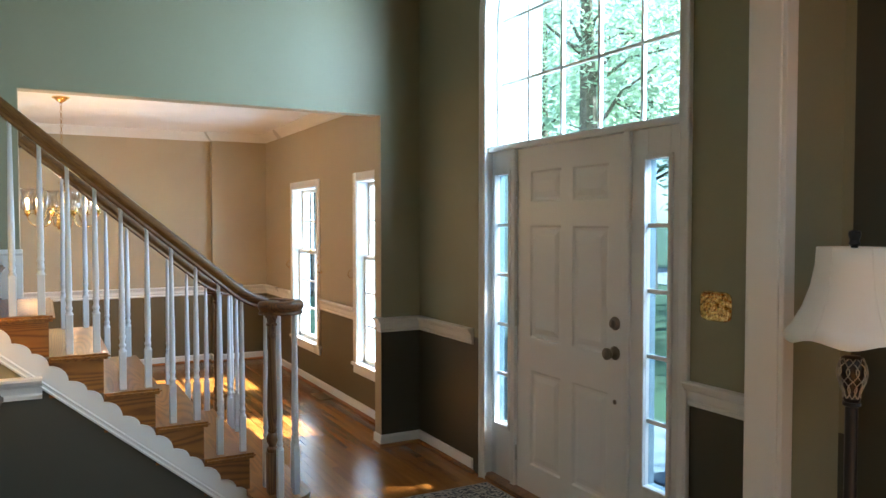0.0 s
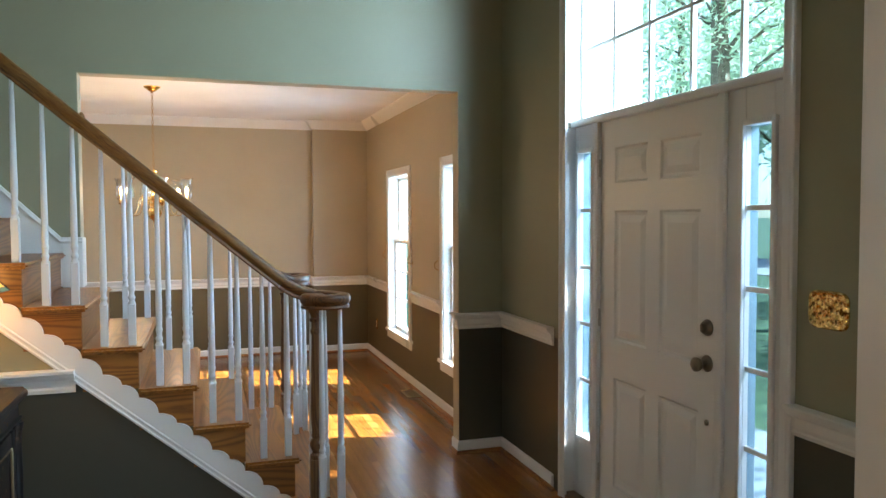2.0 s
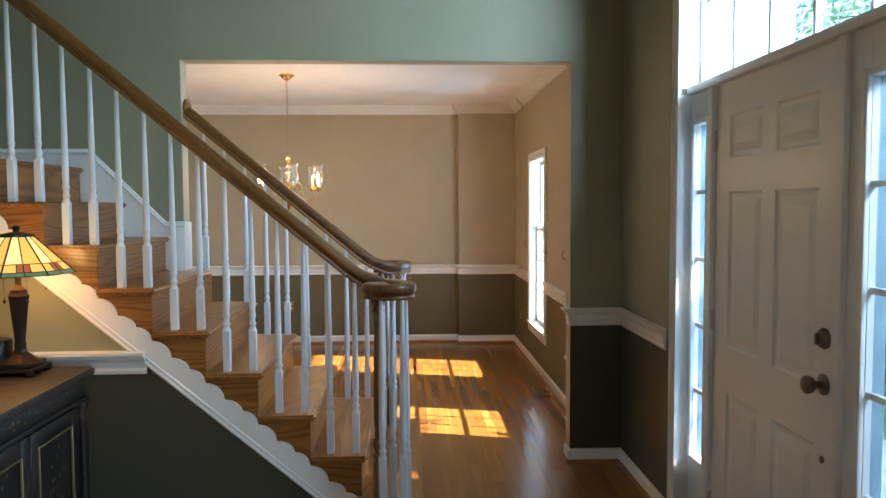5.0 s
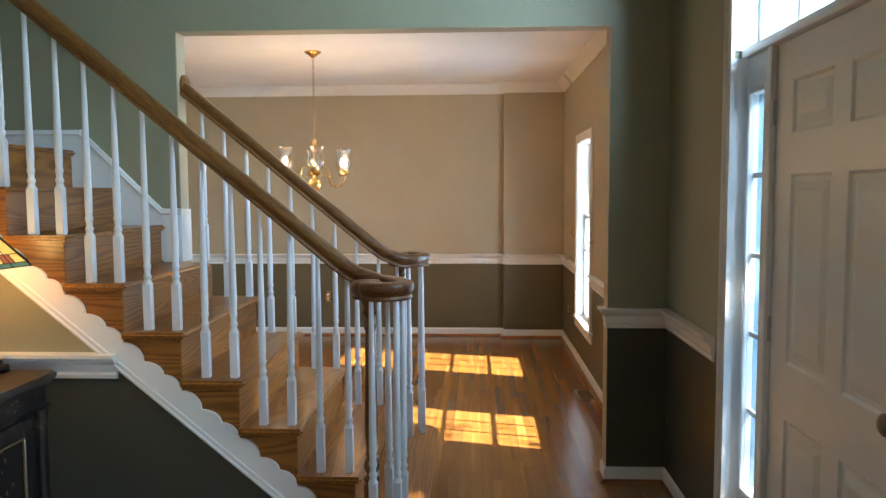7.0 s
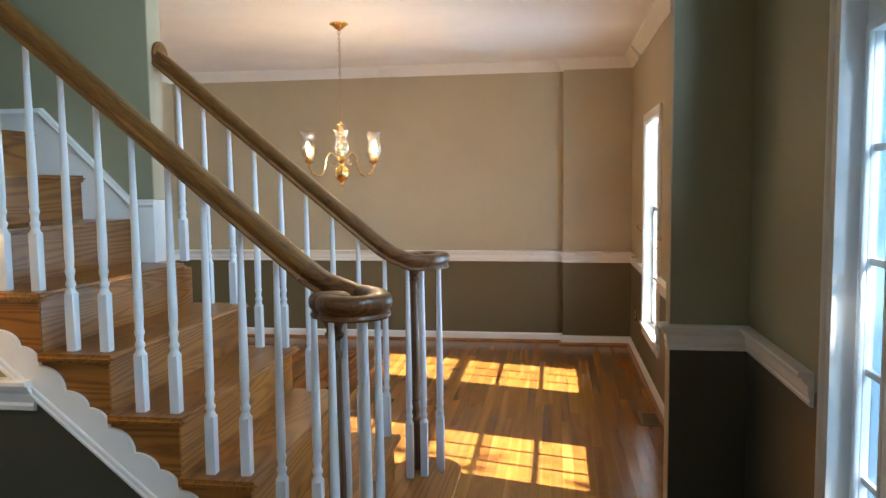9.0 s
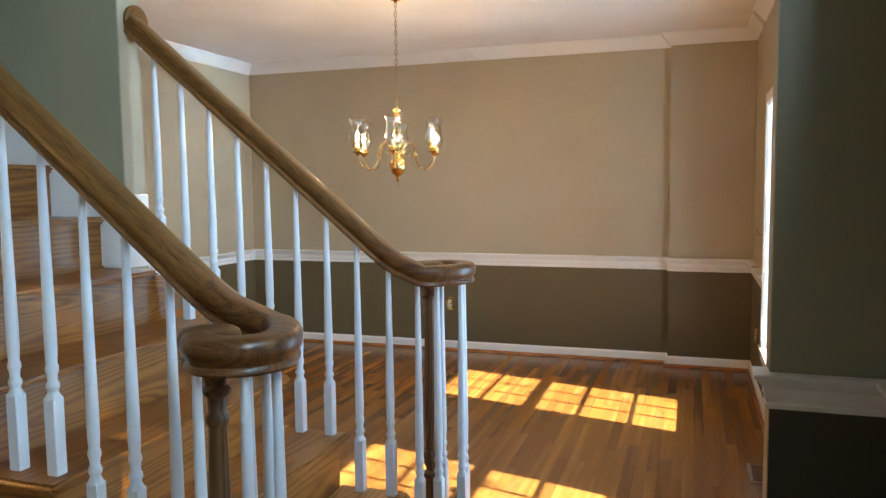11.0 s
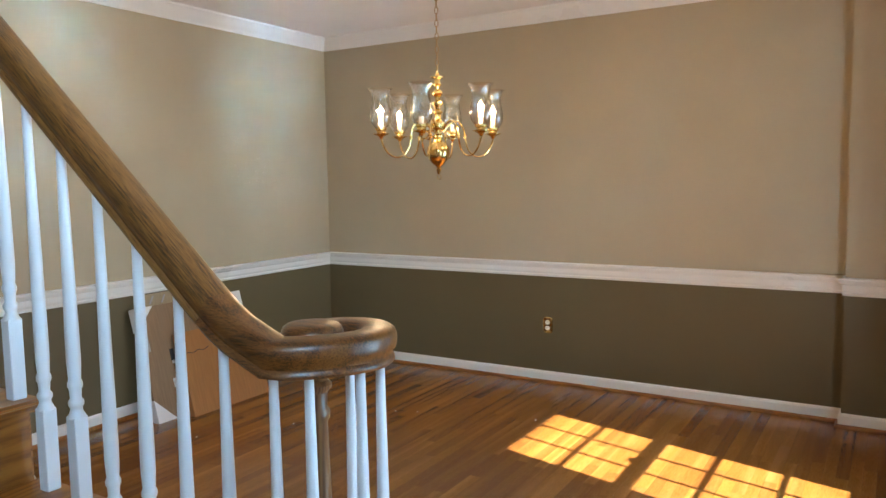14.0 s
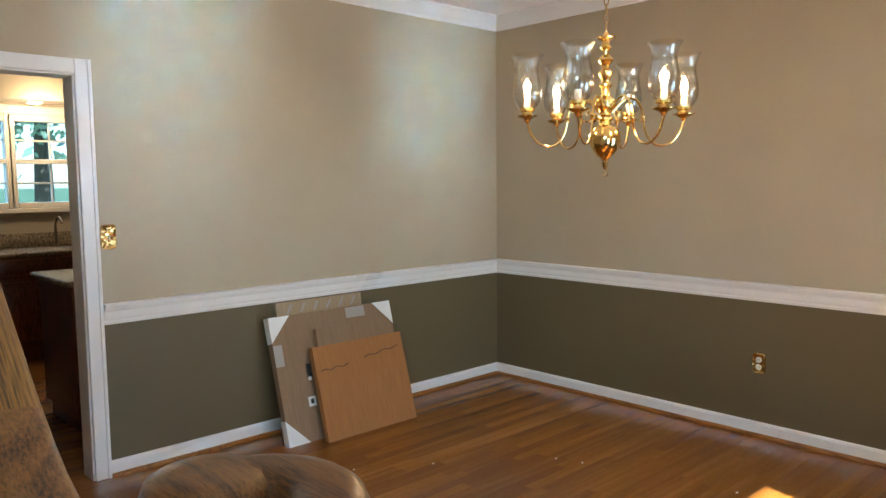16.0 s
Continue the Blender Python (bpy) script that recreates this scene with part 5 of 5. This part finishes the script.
tagged(part("frieze_ornament", b, M_GOLD, con), "worn painted frieze ornament", kind="stuff")

M_BRONZE = mat("dark_bronze", (0.030, 0.017, 0.012), 0.35, 0.5)
M_LEAD = mat("lead_came", (0.02, 0.017, 0.015), 0.5, 0.5)


def lamp_glass(name, c, e):
    m = mat(name, c, 0.25)
    bsdf(m).inputs["Emission Color"].default_value = (*c, 1)
    bsdf(m).inputs["Emission Strength"].default_value = e
    return m


M_AMBER = lamp_glass("amber_art_glass", (0.80, 0.40, 0.08), 0.15)
M_CREAM = lamp_glass("cream_art_glass", (0.86, 0.56, 0.22), 0.17)
M_GREENG = lamp_glass("green_art_glass", (0.10, 0.16, 0.09), 0.10)
M_REDG = lamp_glass("red_art_glass", (0.30, 0.08, 0.03), 0.15)
LX, LY = -0.245, 3.575
tl = thing("table_lamp", "stained-glass table lamp with dark bronze base, switched on, on the console", "lamp", (LX, LY, CZ))
b = bmesh.new()
for r, z0, z1 in ((0.085, 0.012, 0.030), (0.070, 0.030, 0.050)):
    rbox(b, -r, r, -r, r, z0, z1, 0.006)
for sx in (-1, 1):
    for sy in (-1, 1):
        rbox(b, sx * 0.07 - 0.016, sx * 0.07 + 0.016, sy * 0.07 - 0.016, sy * 0.07 + 0.016, 0, 0.014, 0.004)
lathe(b, [(0.075, 0.05), (0.055, 0.065), (0.030, 0.085), (0.023, 0.105), (0.026, 0.118), (0.022, 0.13), (0.040, 0.30), (0.044, 0.315), (0.034, 0.33), (0.034, 0.338), (0.020, 0.352), (0.013, 0.36), (0.013, 0.40)], 6)
part("base", b, M_BRONZE, tl, "dark bronze tapered base")
SZ0, SZ1, SR0, SR1 = 0.405, 0.555, 0.215, 0.062
NP = 8
for k in range(NP):
    a0, a1 = 2 * math.pi * k / NP + 0.2, 2 * math.pi * (k + 1) / NP + 0.2

    def sp_(u, v):
        r = SR0 + (SR1 - SR0) * v
        p = Vector((math.cos(a0), math.sin(a0), 0)).lerp(Vector((math.cos(a1), math.sin(a1), 0)), u) * r
        p.z = SZ0 + (SZ1 - SZ0) * v
        return p
    for nm, u0, u1, v0, v1, mt in (("glass_panel", 0, 0.5, 0.30, 1, M_CREAM), ("glass_panel", 0.5, 1, 0.30, 1, M_AMBER), ("glass_border", 0, 0.33, 0.10, 0.30, M_AMBER), ("glass_border", 0.33, 0.66, 0.10, 0.30, M_REDG), ("glass_border", 0.66, 1, 0.10, 0.30, M_AMBER), ("glass_border", 0, 0.5, 0, 0.10, M_GREENG), ("glass_border", 0.5, 1, 0, 0.10, M_GREENG)):
        b = bmesh.new()
        q = [sp_(u0, v0), sp_(u1, v0), sp_(u1, v1), sp_(u0, v1)]
        nrm = (q[1] - q[0]).cross(q[3] - q[0]).normalized()
        A = [b.verts.new(p) for p in q]
        B = [b.verts.new(p - nrm * 0.003) for p in q]
        b.faces.new(A)
        b.faces.new(B[::-1])
        for j in range(4):
            b.faces.new((A[j], A[(j + 1) % 4], B[(j + 1) % 4], B[j]))
        g = part(nm, b, mt, tl, "", False)
        g.visible_shadow = False
    b = bmesh.new()
    for u0, v0, u1, v1 in ((0, 0, 0, 1), (0.5, 0.0, 0.5, 1), (0, 0.30, 1, 0.30), (0, 0.10, 1, 0.10), (0, 0, 1, 0), (0.33, 0.1, 0.33, 0.3), (0.66, 0.1, 0.66, 0.3)):
        p, q = sp_(u0, v0), sp_(u1, v1)
        d = (q - p).normalized()
        s1 = d.cross(Vector((p.x, p.y, 0.3))).normalized()
        s2 = d.cross(s1)
        rad_ = 0.0035 if u0 == 0 and u1 == 0 else 0.0022
        A = [b.verts.new(p + s1 * rad_ * c + s2 * rad_ * s) for c, s in ((1, 0), (0, 1), (-1, 0), (0, -1))]
        B = [b.verts.new(q + s1 * rad_ * c + s2 * rad_ * s) for c, s in ((1, 0), (0, 1), (-1, 0), (0, -1))]
        for j in range(4):
            b.faces.new((A[j], A[(j + 1) % 4], B[(j + 1) % 4], B[j]))
    part("lead_came", b, M_LEAD, tl)
b = bmesh.new()
lathe(b, [(SR1 + 0.004, 0.552), (SR1 + 0.004, 0.562), (0.03, 0.570), (0.012, 0.572), (0.012, 0.580), (0.017, 0.586), (0.014, 0.594), (0.004, 0.598)], 16)
part("cap", b, M_BRONZE, tl, "bronze cap and finial")
for sx in (-0.045, 0.045):
    b = bmesh.new()
    lathe(b, [(0.001, 0.30), (0.001, 0.42)], 6, (sx, -0.02, 0))
    lathe(b, [(0.002, 0.285), (0.006, 0.290), (0.006, 0.297), (0.002, 0.302)], 10, (sx, -0.02, 0))
    part("pull_chain", b, M_BRONZE, tl)
L = new("table_lamp_light", bpy.data.lights.new("table_lamp_light", "POINT"))
L.data.energy, L.data.color, L.data.shadow_soft_size = 0.45, (1.0, 0.60, 0.20), 0.03
L.location = (LX, LY, CZ + 0.45)
sp1 = thing("speaker", "small black cylindrical speaker on the console", "speaker", (-0.345, 3.60, CZ))
b = bmesh.new()
lathe(b, [(0.048, 0), (0.052, 0.006), (0.052, 0.128), (0.048, 0.134), (0.030, 0.132)], 24)
part("case", b, M_BLACK, sp1)
bm = bmesh.new()
run(bm, [(0.16, SN + 0.032), (-4.2, SN + 0.032)][::-1], [(-0.0, 0.772), (0.012, 0.774), (0.016, 0.79), (0.012, 0.80), (0.020, 0.83), (0.034, 0.845), (0.040, 0.858), (0.052, 0.862), (0.052, 0.875), (0, 0.878)])
struct("trim_chair_rail_stair", bm, [M_TRIM], "white chair rail on the wall below the stair", "chair rail")
bm = bmesh.new()
box(bm, -0.68, -0.56, SY1, SN, 0, 2.6)
struct("wall_hall_side", bm, [M_FOY_UP], "plain olive hall wall behind the console", "wall")

# ---- floor lamp ----
M_SHADE = mat("cream_lamp_fabric", (0.78, 0.74, 0.66), 0.8)
M_LPOLE = mat("black_lamp_pole", (0.015, 0.014, 0.018), 0.3)
M_SILV = mat("antique_silver", (0.34, 0.33, 0.30), 0.4, 0.8)
fl = thing("floor_lamp", "black floor lamp with cream bell shade and pierced silver urn, unlit", "lamp", (2.175, 1.265, -0.0))
b = bmesh.new()
NS = 48
prof = [(0.0, 1.0), (0.12, 0.86), (0.3, 0.72), (0.55, 0.60), (0.8, 0.535), (1.0, 0.52)]
rg = []
for v, rr_ in prof:
    rg.append([])
    for k in range(NS):
        a = 2 * math.pi * k / NS
        sc_ = 0.5 + 0.5 * math.cos(6 * a)
        r = 0.182 * rr_ * (1 - 0.035 * (1 - sc_) * (1 - v))
        rg[-1].append(b.verts.new((r * math.cos(a), r * math.sin(a), 1.243 + 0.250 * v - 0.018 * (1 - sc_) * (1 - v) + 0.018)))
for r1, r2 in zip(rg, rg[1:]):
    for k in range(NS):
        b.faces.new((r1[k], r1[(k + 1) % NS], r2[(k + 1) % NS], r2[k]))
so = part("shade", b, M_SHADE, fl, "cream scalloped bell shade")
md = so.modifiers.new("thick", "SOLIDIFY")
md.thickness = 0.002
for k in range(6):
    b = bmesh.new()
    a = 2 * math.pi * k / 6 + math.pi / 6 * 0
    P = [Vector((0.1835 * rr_ * math.cos(a), 0.1835 * rr_ * math.sin(a), 1.261 + 0.250 * v)) for v, rr_ in prof]
    for p, q in zip(P, P[1:]):
        A = [b.verts.new(p + Vector((dx, dy, 0))) for dx, dy in ((0.002, 0), (0, 0.002), (-0.002, 0), (0, -0.002))]
        B = [b.verts.new(q + Vector((dx, dy, 0))) for dx, dy in ((0.002, 0), (0, 0.002), (-0.002, 0), (0, -0.002))]
        for j in range(4):
            b.faces.new((A[j], A[(j + 1) % 4], B[(j + 1) % 4], B[j]))
    part("shade_piping", b, M_SHADE, fl)
b = bmesh.new()
lathe(b, [(0.15, 0), (0.15, 0.012), (0.13, 0.03), (0.06, 0.05), (0.03, 0.09), (0.018, 0.12), (0.017, 1.06), (0.024, 1.065), (0.024, 1.075)], 24)
part("pole", b, M_LPOLE, fl)
b = bmesh.new()
lathe(b, [(0.020, 1.075), (0.024, 1.085), (0.018, 1.10), (0.024, 1.125), (0.034, 1.16), (0.035, 1.18), (0.028, 1.20), (0.02, 1.205)], 24)
part("urn_core", b, M_LPOLE, fl)
b = bmesh.new()
for k in range(10):
    for s in (-1, 1):
        P = []
        for q in range(17):
            u = q / 16
            z = 1.085 + 0.115 * u
            r = 0.0225 + 0.0165 * math.sin(math.pi * max(0, (u - 0.15)) / 0.95) 
            a = 2 * math.pi * k / 10 + s * 0.42 * math.sin(u * math.pi * 2.2)
            P.append((r * math.cos(a), r * math.sin(a), z))
        for p, q in zip(P, P[1:]):
            p, q = Vector(p), Vector(q)
            A = [b.verts.new(p + Vector((dx, dy, 0))) for dx, dy in ((0.002, 0), (0, 0.002), (-0.002, 0), (0, -0.002))]
            B = [b.verts.new(q + Vector((dx, dy, 0))) for dx, dy in ((0.002, 0), (0, 0.002), (-0.002, 0), (0, -0.002))]
            for j in range(4):
                b.faces.new((A[j], A[(j + 1) % 4], B[(j + 1) % 4], B[j]))
part("pierced_urn", b, M_SILV, fl, "pierced silver scrollwork urn")
b = bmesh.new()
lathe(b, [(0.006, 1.49), (0.010, 1.515), (0.016, 1.52), (0.012, 1.53), (0.017, 1.545), (0.016, 1.555), (0.004, 1.56)], 14)
part("finial", b, M_LPOLE, fl)

# ---- entry rug ----
def rug_mat():
    m = mat("patterned_rug", (0.1, 0.1, 0.12), 0.95)
    co = m.node_tree.nodes.new("ShaderNodeTexCoord")
    v = node(m, "ShaderNodeTexVoronoi", Scale=26.0)
    link(m, co.outputs["Object"], v.inputs["Vector"])
    w = m.node_tree.nodes.new("ShaderNodeTexWave")
    w.wave_type = "RINGS"
    w.inputs["Scale"].default_value = 9.0
    w.inputs["Distortion"].default_value = 14.0
    w.inputs["Detail Scale"].default_value = 2.0
    link(m, co.outputs["Object"], w.inputs["Vector"])
    mu = m.node_tree.nodes.new("ShaderNodeMath")
    mu.operation = "MULTIPLY"
    link(m, v.outputs["Distance"], mu.inputs[0])
    link(m, w.outputs["Fac"], mu.inputs[1])
    r = ramp(m, mu.outputs[0], [(0.08, (0.025, 0.03, 0.045)), (0.16, (0.10, 0.11, 0.12)), (0.24, (0.36, 0.34, 0.30))])
    link(m, r.outputs[0], bsdf(m).inputs["Base Color"])
    fz = node(m, "ShaderNodeTexNoise", Scale=300.0)
    link(m, co.outputs["Object"], fz.inputs["Vector"])
    bump(m, fz.outputs[0], 0.4, 0.004)
    return m


rug = thing("entry_rug", "dark grey and cream patterned rug by the door", "rug", (2.06, 3.19, 0.0005))
b = bmesh.new()
rbox(b, -0.46, 0.46, -0.60, 0.60, 0, 0.009, 0.003)
part("rug_body", b, rug_mat(), rug)
b = bmesh.new()
for x0, x1, y0, y1 in ((-0.475, 0.475, 0.60, 0.612), (-0.475, 0.475, -0.612, -0.60), (-0.475, -0.46, -0.6, 0.6), (0.46, 0.475, -0.6, 0.6)):
    rbox(b, x0, x1, y0, y1, 0, 0.008, 0.003, 1)
part("border", b, mat("rug_binding", (0.28, 0.25, 0.20), 0.9), rug, "pale rug edging")

# ---- kitchen beyond the doorway ----
M_CHERRY = wood("cherry_cabinet", (0.06, 0.016, 0.008), (0.12, 0.032, 0.014), (0.17, 0.052, 0.022), 0.3, (2.5, 2.5, 0.35), 0.1)
M_GRAN = ground_mat("granite_counter", (0.10, 0.085, 0.065), (0.36, 0.31, 0.24), 60.0, 0.2)
M_KWALL = paint("kitchen_wall_paint", (0.52, 0.46, 0.36))
KX = -5.55
bm = bmesh.new()
KW = ((5.55, 6.42), (6.50, 7.37))
box(bm, KX - 0.2, KX, 2.4, KW[0][0] - 0.05, 0, 2.75)
box(bm, KX - 0.2, KX, KW[1][1] + 0.05, 8.95, 0, 2.75)
box(bm, KX - 0.2, KX, KW[0][0] - 0.05, KW[1][1] + 0.05, 0, 1.24)
box(bm, KX - 0.2, KX, KW[0][0] - 0.05, KW[1][1] + 0.05, 2.06, 2.75)
struct("wall_kitchen_west", bm, [M_KWALL], "beige kitchen wall with a window over the counter", "wall")
bm = bmesh.new()
box(bm, KX, DX - 0.13, 8.80, 8.95, 0, 2.75)
box(bm, KX, DX - 0.13, 2.25, 2.40, 0, 2.75)
struct("wall_kitchen_ends", bm, [M_KWALL], "beige kitchen end walls", "wall")
bm = bmesh.new()
box(bm, KX - 0.2, DX - 0.13, 2.25, 8.95, 2.55, 2.7)
struct("ceiling_kitchen", bm, [M_CEIL], "white kitchen ceiling", "ceiling")
bm = bmesh.new()
box(bm, KX, KX + 0.38, 2.4, 8.8, 2.16, 2.55)
struct("trim_kitchen_soffit", bm, [M_KWALL], "beige soffit over the kitchen window", "soffit")
for idx, (y0, y1) in enumerate(KW):
    kw = tagged(new("window_%d" % (idx + 3)), "white double-hung kitchen window with grids", "window", group="kitchen windows", kind="structure")
    b = bmesh.new()
    for a0, a1, z0, z1 in ((y0 - 0.05, y0, 1.24, 2.06), (y1, y1 + 0.05, 1.24, 2.06), (y0, y1, 1.24, 1.29), (y0, y1, 2.00, 2.06), (y0, y1, 1.63, 1.67)):
        rbox(b, KX - 0.10, KX + 0.018, a0, a1, z0, z1, 0.004, 1)
    for q in (1, 2):
        yy = y0 + (y1 - y0) * q / 3
        rbox(b, KX - 0.06, KX - 0.04, yy - 0.008, yy + 0.008, 1.29, 2.0, 0.002, 1)
    for zz in (1.46, 1.835):
        rbox(b, KX - 0.06, KX - 0.04, y0, y1, zz - 0.008, zz + 0.008, 0.002, 1)
    part("window_frame", b, M_TRIM, kw)
    b = bmesh.new()
    box(b, KX - 0.052, KX - 0.048, y0, y1, 1.29, 2.0)
    o = part("pane", b, M_GLASS, kw, "clear glass", False)
    o.visible_shadow = False
bm = bmesh.new()
rbox(bm, KX, KX + 0.05, KW[0][0] - 0.1, KW[1][1] + 0.1, 1.20, 1.24, 0.006)
rbox(bm, KX, KX + 0.025, KW[0][0] - 0.12, KW[1][1] + 0.12, 2.06, 2.14, 0.006)
struct("trim_kitchen_window", bm, [M_TRIM], "white kitchen window trim", "trim")


def base_cabinet(label, x0, x1, y0, y1, front):
    c = thing("base_cabinet", label, "cabinet", (0, 0, 0), "kitchen cabinets")
    b = bmesh.new()
    rbox(b, x0, x1, y0, y1, 0.09, 0.86, 0.004)
    rbox(b, x0 + 0.05, x1 - 0.05, y0 + 0.02, y1 - 0.02, 0.0, 0.095, 0.003)
    part("body", b, M_CHERRY, c)
    xf = x1 if front > 0 else x0
    n_ = max(1, round((y1 - y0) / 0.45))
    for k in range(n_):
        a0, a1 = y0 + (y1 - y0) * k / n_ + 0.008, y0 + (y1 - y0) * (k + 1) / n_ - 0.008
        for z0, z1, nm in ((0.11, 0.66, "cabinet_door"), (0.68, 0.84, "drawer")):
            b = bmesh.new()
            rbox(b, min(xf, xf + front * 0.018), max(xf, xf + front * 0.018), a0, a1, z0, z1, 0.004)
            ins = 0.06 if nm == "cabinet_door" else 0.035
            rbox(b, min(xf, xf + front * 0.024), max(xf, xf + front * 0.024), a0 + ins, a1 - ins, z0 + ins, z1 - ins, 0.008)
            part(nm, b, M_CHERRY, c, "cherry panel front")
    return c


base_cabinet("cherry base cabinets under the kitchen window", KX, KX + 0.60, 4.2, 8.0, 1)
base_cabinet("cherry island cabinet under a granite top", -4.35, -3.55, 4.55, 5.78, 1)
base_cabinet("cherry end cabinet beside the doorway", -3.35, -2.72, 6.05, 7.6, -1)
for nm, x0, x1, y0, y1, lab in (("worktop", KX, KX + 0.64, 4.2, 8.0, "speckled granite worktop below the window"), ("worktop", -4.42, -3.48, 4.5, 5.84, "speckled granite island top"), ("worktop", -3.39, -2.68, 6.01, 7.64, "speckled granite top on the end cabinet")):
    w_ = thing(nm, lab, "worktop", (0, 0, 0), "granite worktops")
    b = bmesh.new()
    rbox(b, x0, x1, y0, y1, 0.862, 0.90, 0.012, 3)
    part("slab", b, M_GRAN, w_)
    if x0 == KX:
        b = bmesh.new()
        rbox(b, KX, KX + 0.02, y0, y1, 0.901, 1.02, 0.003)
        part("splashback", b, M_GRAN, w_)
fa = thing("kitchen_faucet", "dark bronze faucet at the kitchen sink", "faucet", (KX + 0.14, 6.75, 0.90))
b = bmesh.new()
lathe(b, [(0.028, 0), (0.028, 0.01), (0.014, 0.02), (0.013, 0.16)], 14)
sweep(b, [(0.0 + 0.10 - 0.10 * math.cos(a), 0, 0.16 + 0.10 * math.sin(a)) for a in [math.pi * q / 12 for q in range(11)]], circle(0.010, 8))
part("spout", b, M_PEWTER, fa)
kl = thing("ceiling_light", "lit round ceiling light in the kitchen", "ceiling light", (KX + 0.20, 6.62, 2.16))
b = bmesh.new()
lathe(b, [(0.07, 0.0), (0.07, -0.012), (0.055, -0.016)][::-1], 20)
part("trim_ring", b, M_TRIM, kl)
b = bmesh.new()
lathe(b, [(0.054, -0.016), (0.03, -0.020)][::-1], 20)
part("diffuser", b, M_BULB, kl, "glowing diffuser")
L = new("kitchen_light", bpy.data.lights.new("kitchen_light", "POINT"))
L.data.energy, L.data.color, L.data.shadow_soft_size = 2.1, (1.0, 0.74, 0.45), 0.05
L.location = (KX + 0.5, 6.62, 2.05)
# doorway casing
bm = bmesh.new()
for x0, x1 in ((DX, DX + 0.020), (DX - 0.15, DX - 0.13)):
    rbox(bm, x0, x1, KD1 - 0.008, KD1 + 0.066, 0, KDZ + 0.062, 0.006)
    rbox(bm, x0, x1, KD0 - 0.045, KD0 + 0.008, 0, KDZ + 0.062, 0.006)
    rbox(bm, x0, x1, KD0 + 0.008, KD1 - 0.008, KDZ - 0.008, KDZ + 0.062, 0.006)
rbox(bm, DX - 0.132, DX + 0.002, KD1 - 0.016, KD1, 0, KDZ, 0.002, 1)
rbox(bm, DX - 0.132, DX + 0.002, KD0, KD1 - 0.016, KDZ - 0.016, KDZ, 0.002, 1)
rbox(bm, DX + 0.018, DX + 0.027, KD1 + 0.048, KD1 + 0.066, 0, KDZ + 0.062, 0.004)
struct("trim_kitchen_door", bm, [M_TRIM], "white moulded casing of the kitchen doorway", "trim")

# ---- oak strip floor ----
floor_ob = tagged(new("floor"), "varnished oak strip floor", "floor", kind="structure")
PW = 0.0572
rnd = random.Random(12)
LENS = (0.55, 0.8, 1.05, 1.3)
plank_me = []
for ln in LENS:
    b = bmesh.new()
    g = 0.0001
    x0, x1, y0, y1, c = -PW / 2 + g, PW / 2 - g, g, ln - g, 0.0002
    top = [b.verts.new(p) for p in ((x0 + c, y0 + c, 0), (x1 - c, y0 + c, 0), (x1 - c, y1 - c, 0), (x0 + c, y1 - c, 0))]
    mid = [b.verts.new(p) for p in ((x0, y0, -c), (x1, y0, -c), (x1, y1, -c), (x0, y1, -c))]
    low = [b.verts.new(p) for p in ((x0, y0, -0.016), (x1, y0, -0.016), (x1, y1, -0.016), (x0, y1, -0.016))]
    b.faces.new(top)
    for A, B in ((top, mid), (mid, low)):
        for k in range(4):
            b.faces.new((A[k], B[k], B[(k + 1) % 4], A[(k + 1) % 4]))
    bmesh.ops.recalc_face_normals(b, faces=b.faces[:])
    me = bpy.data.meshes.new("floor_board")
    b.to_mesh(me)
    b.free()
    me.materials.append(M_FLOOR)
    plank_me.append(me)
count = 0
vs, fs = [], []
x = KX - 0.15 + PW / 2
while x < E + 0.03:
    y = (-3.0 if x > -4.2 else 2.3) - rnd.uniform(0, 1.0)
    while y < DY:
        k = rnd.randrange(4)
        near = count < 300 and 0.35 < x < 2.57 and 4.7 < y < 8.4
        if near:
            o = new("floor_board", plank_me[k])
            o.location = (x, y, 0)
            o.parent = floor_ob
            count += 1
        else:
            base = len(vs)
            x0, x1, y0, y1, c, g = x - PW / 2, x + PW / 2, y, y + LENS[k], 0.0002, 0.0001
            vs += [(x0 + g + c, y0 + g + c, 0), (x1 - g - c, y0 + g + c, 0), (x1 - g - c, y1 - g - c, 0), (x0 + g + c, y1 - g - c, 0), (x0 + g, y0 + g, -c), (x1 - g, y0 + g, -c), (x1 - g, y1 - g, -c), (x0 + g, y1 - g, -c),
                   (x0 + g, y0 + g, -0.016), (x1 - g, y0 + g, -0.016), (x1 - g, y1 - g, -0.016), (x0 + g, y1 - g, -0.016)]
            fs += [(base, base + 1, base + 2, base + 3)]
            for p, q in ((0, 4), (4, 8)):
                for j in range(4):
                    fs.append((base + p + j, base + q + j, base + q + (j + 1) % 4, base + p + (j + 1) % 4))
        y += LENS[k]
    x += PW
me = bpy.data.meshes.new("floor_boards")
me.from_pydata(vs, [], fs)
me.materials.append(M_FLOOR)
o = new("floor_boards", me)
o.parent = floor_ob
tagged(o, "varnished oak floor boards", kind="stuff")
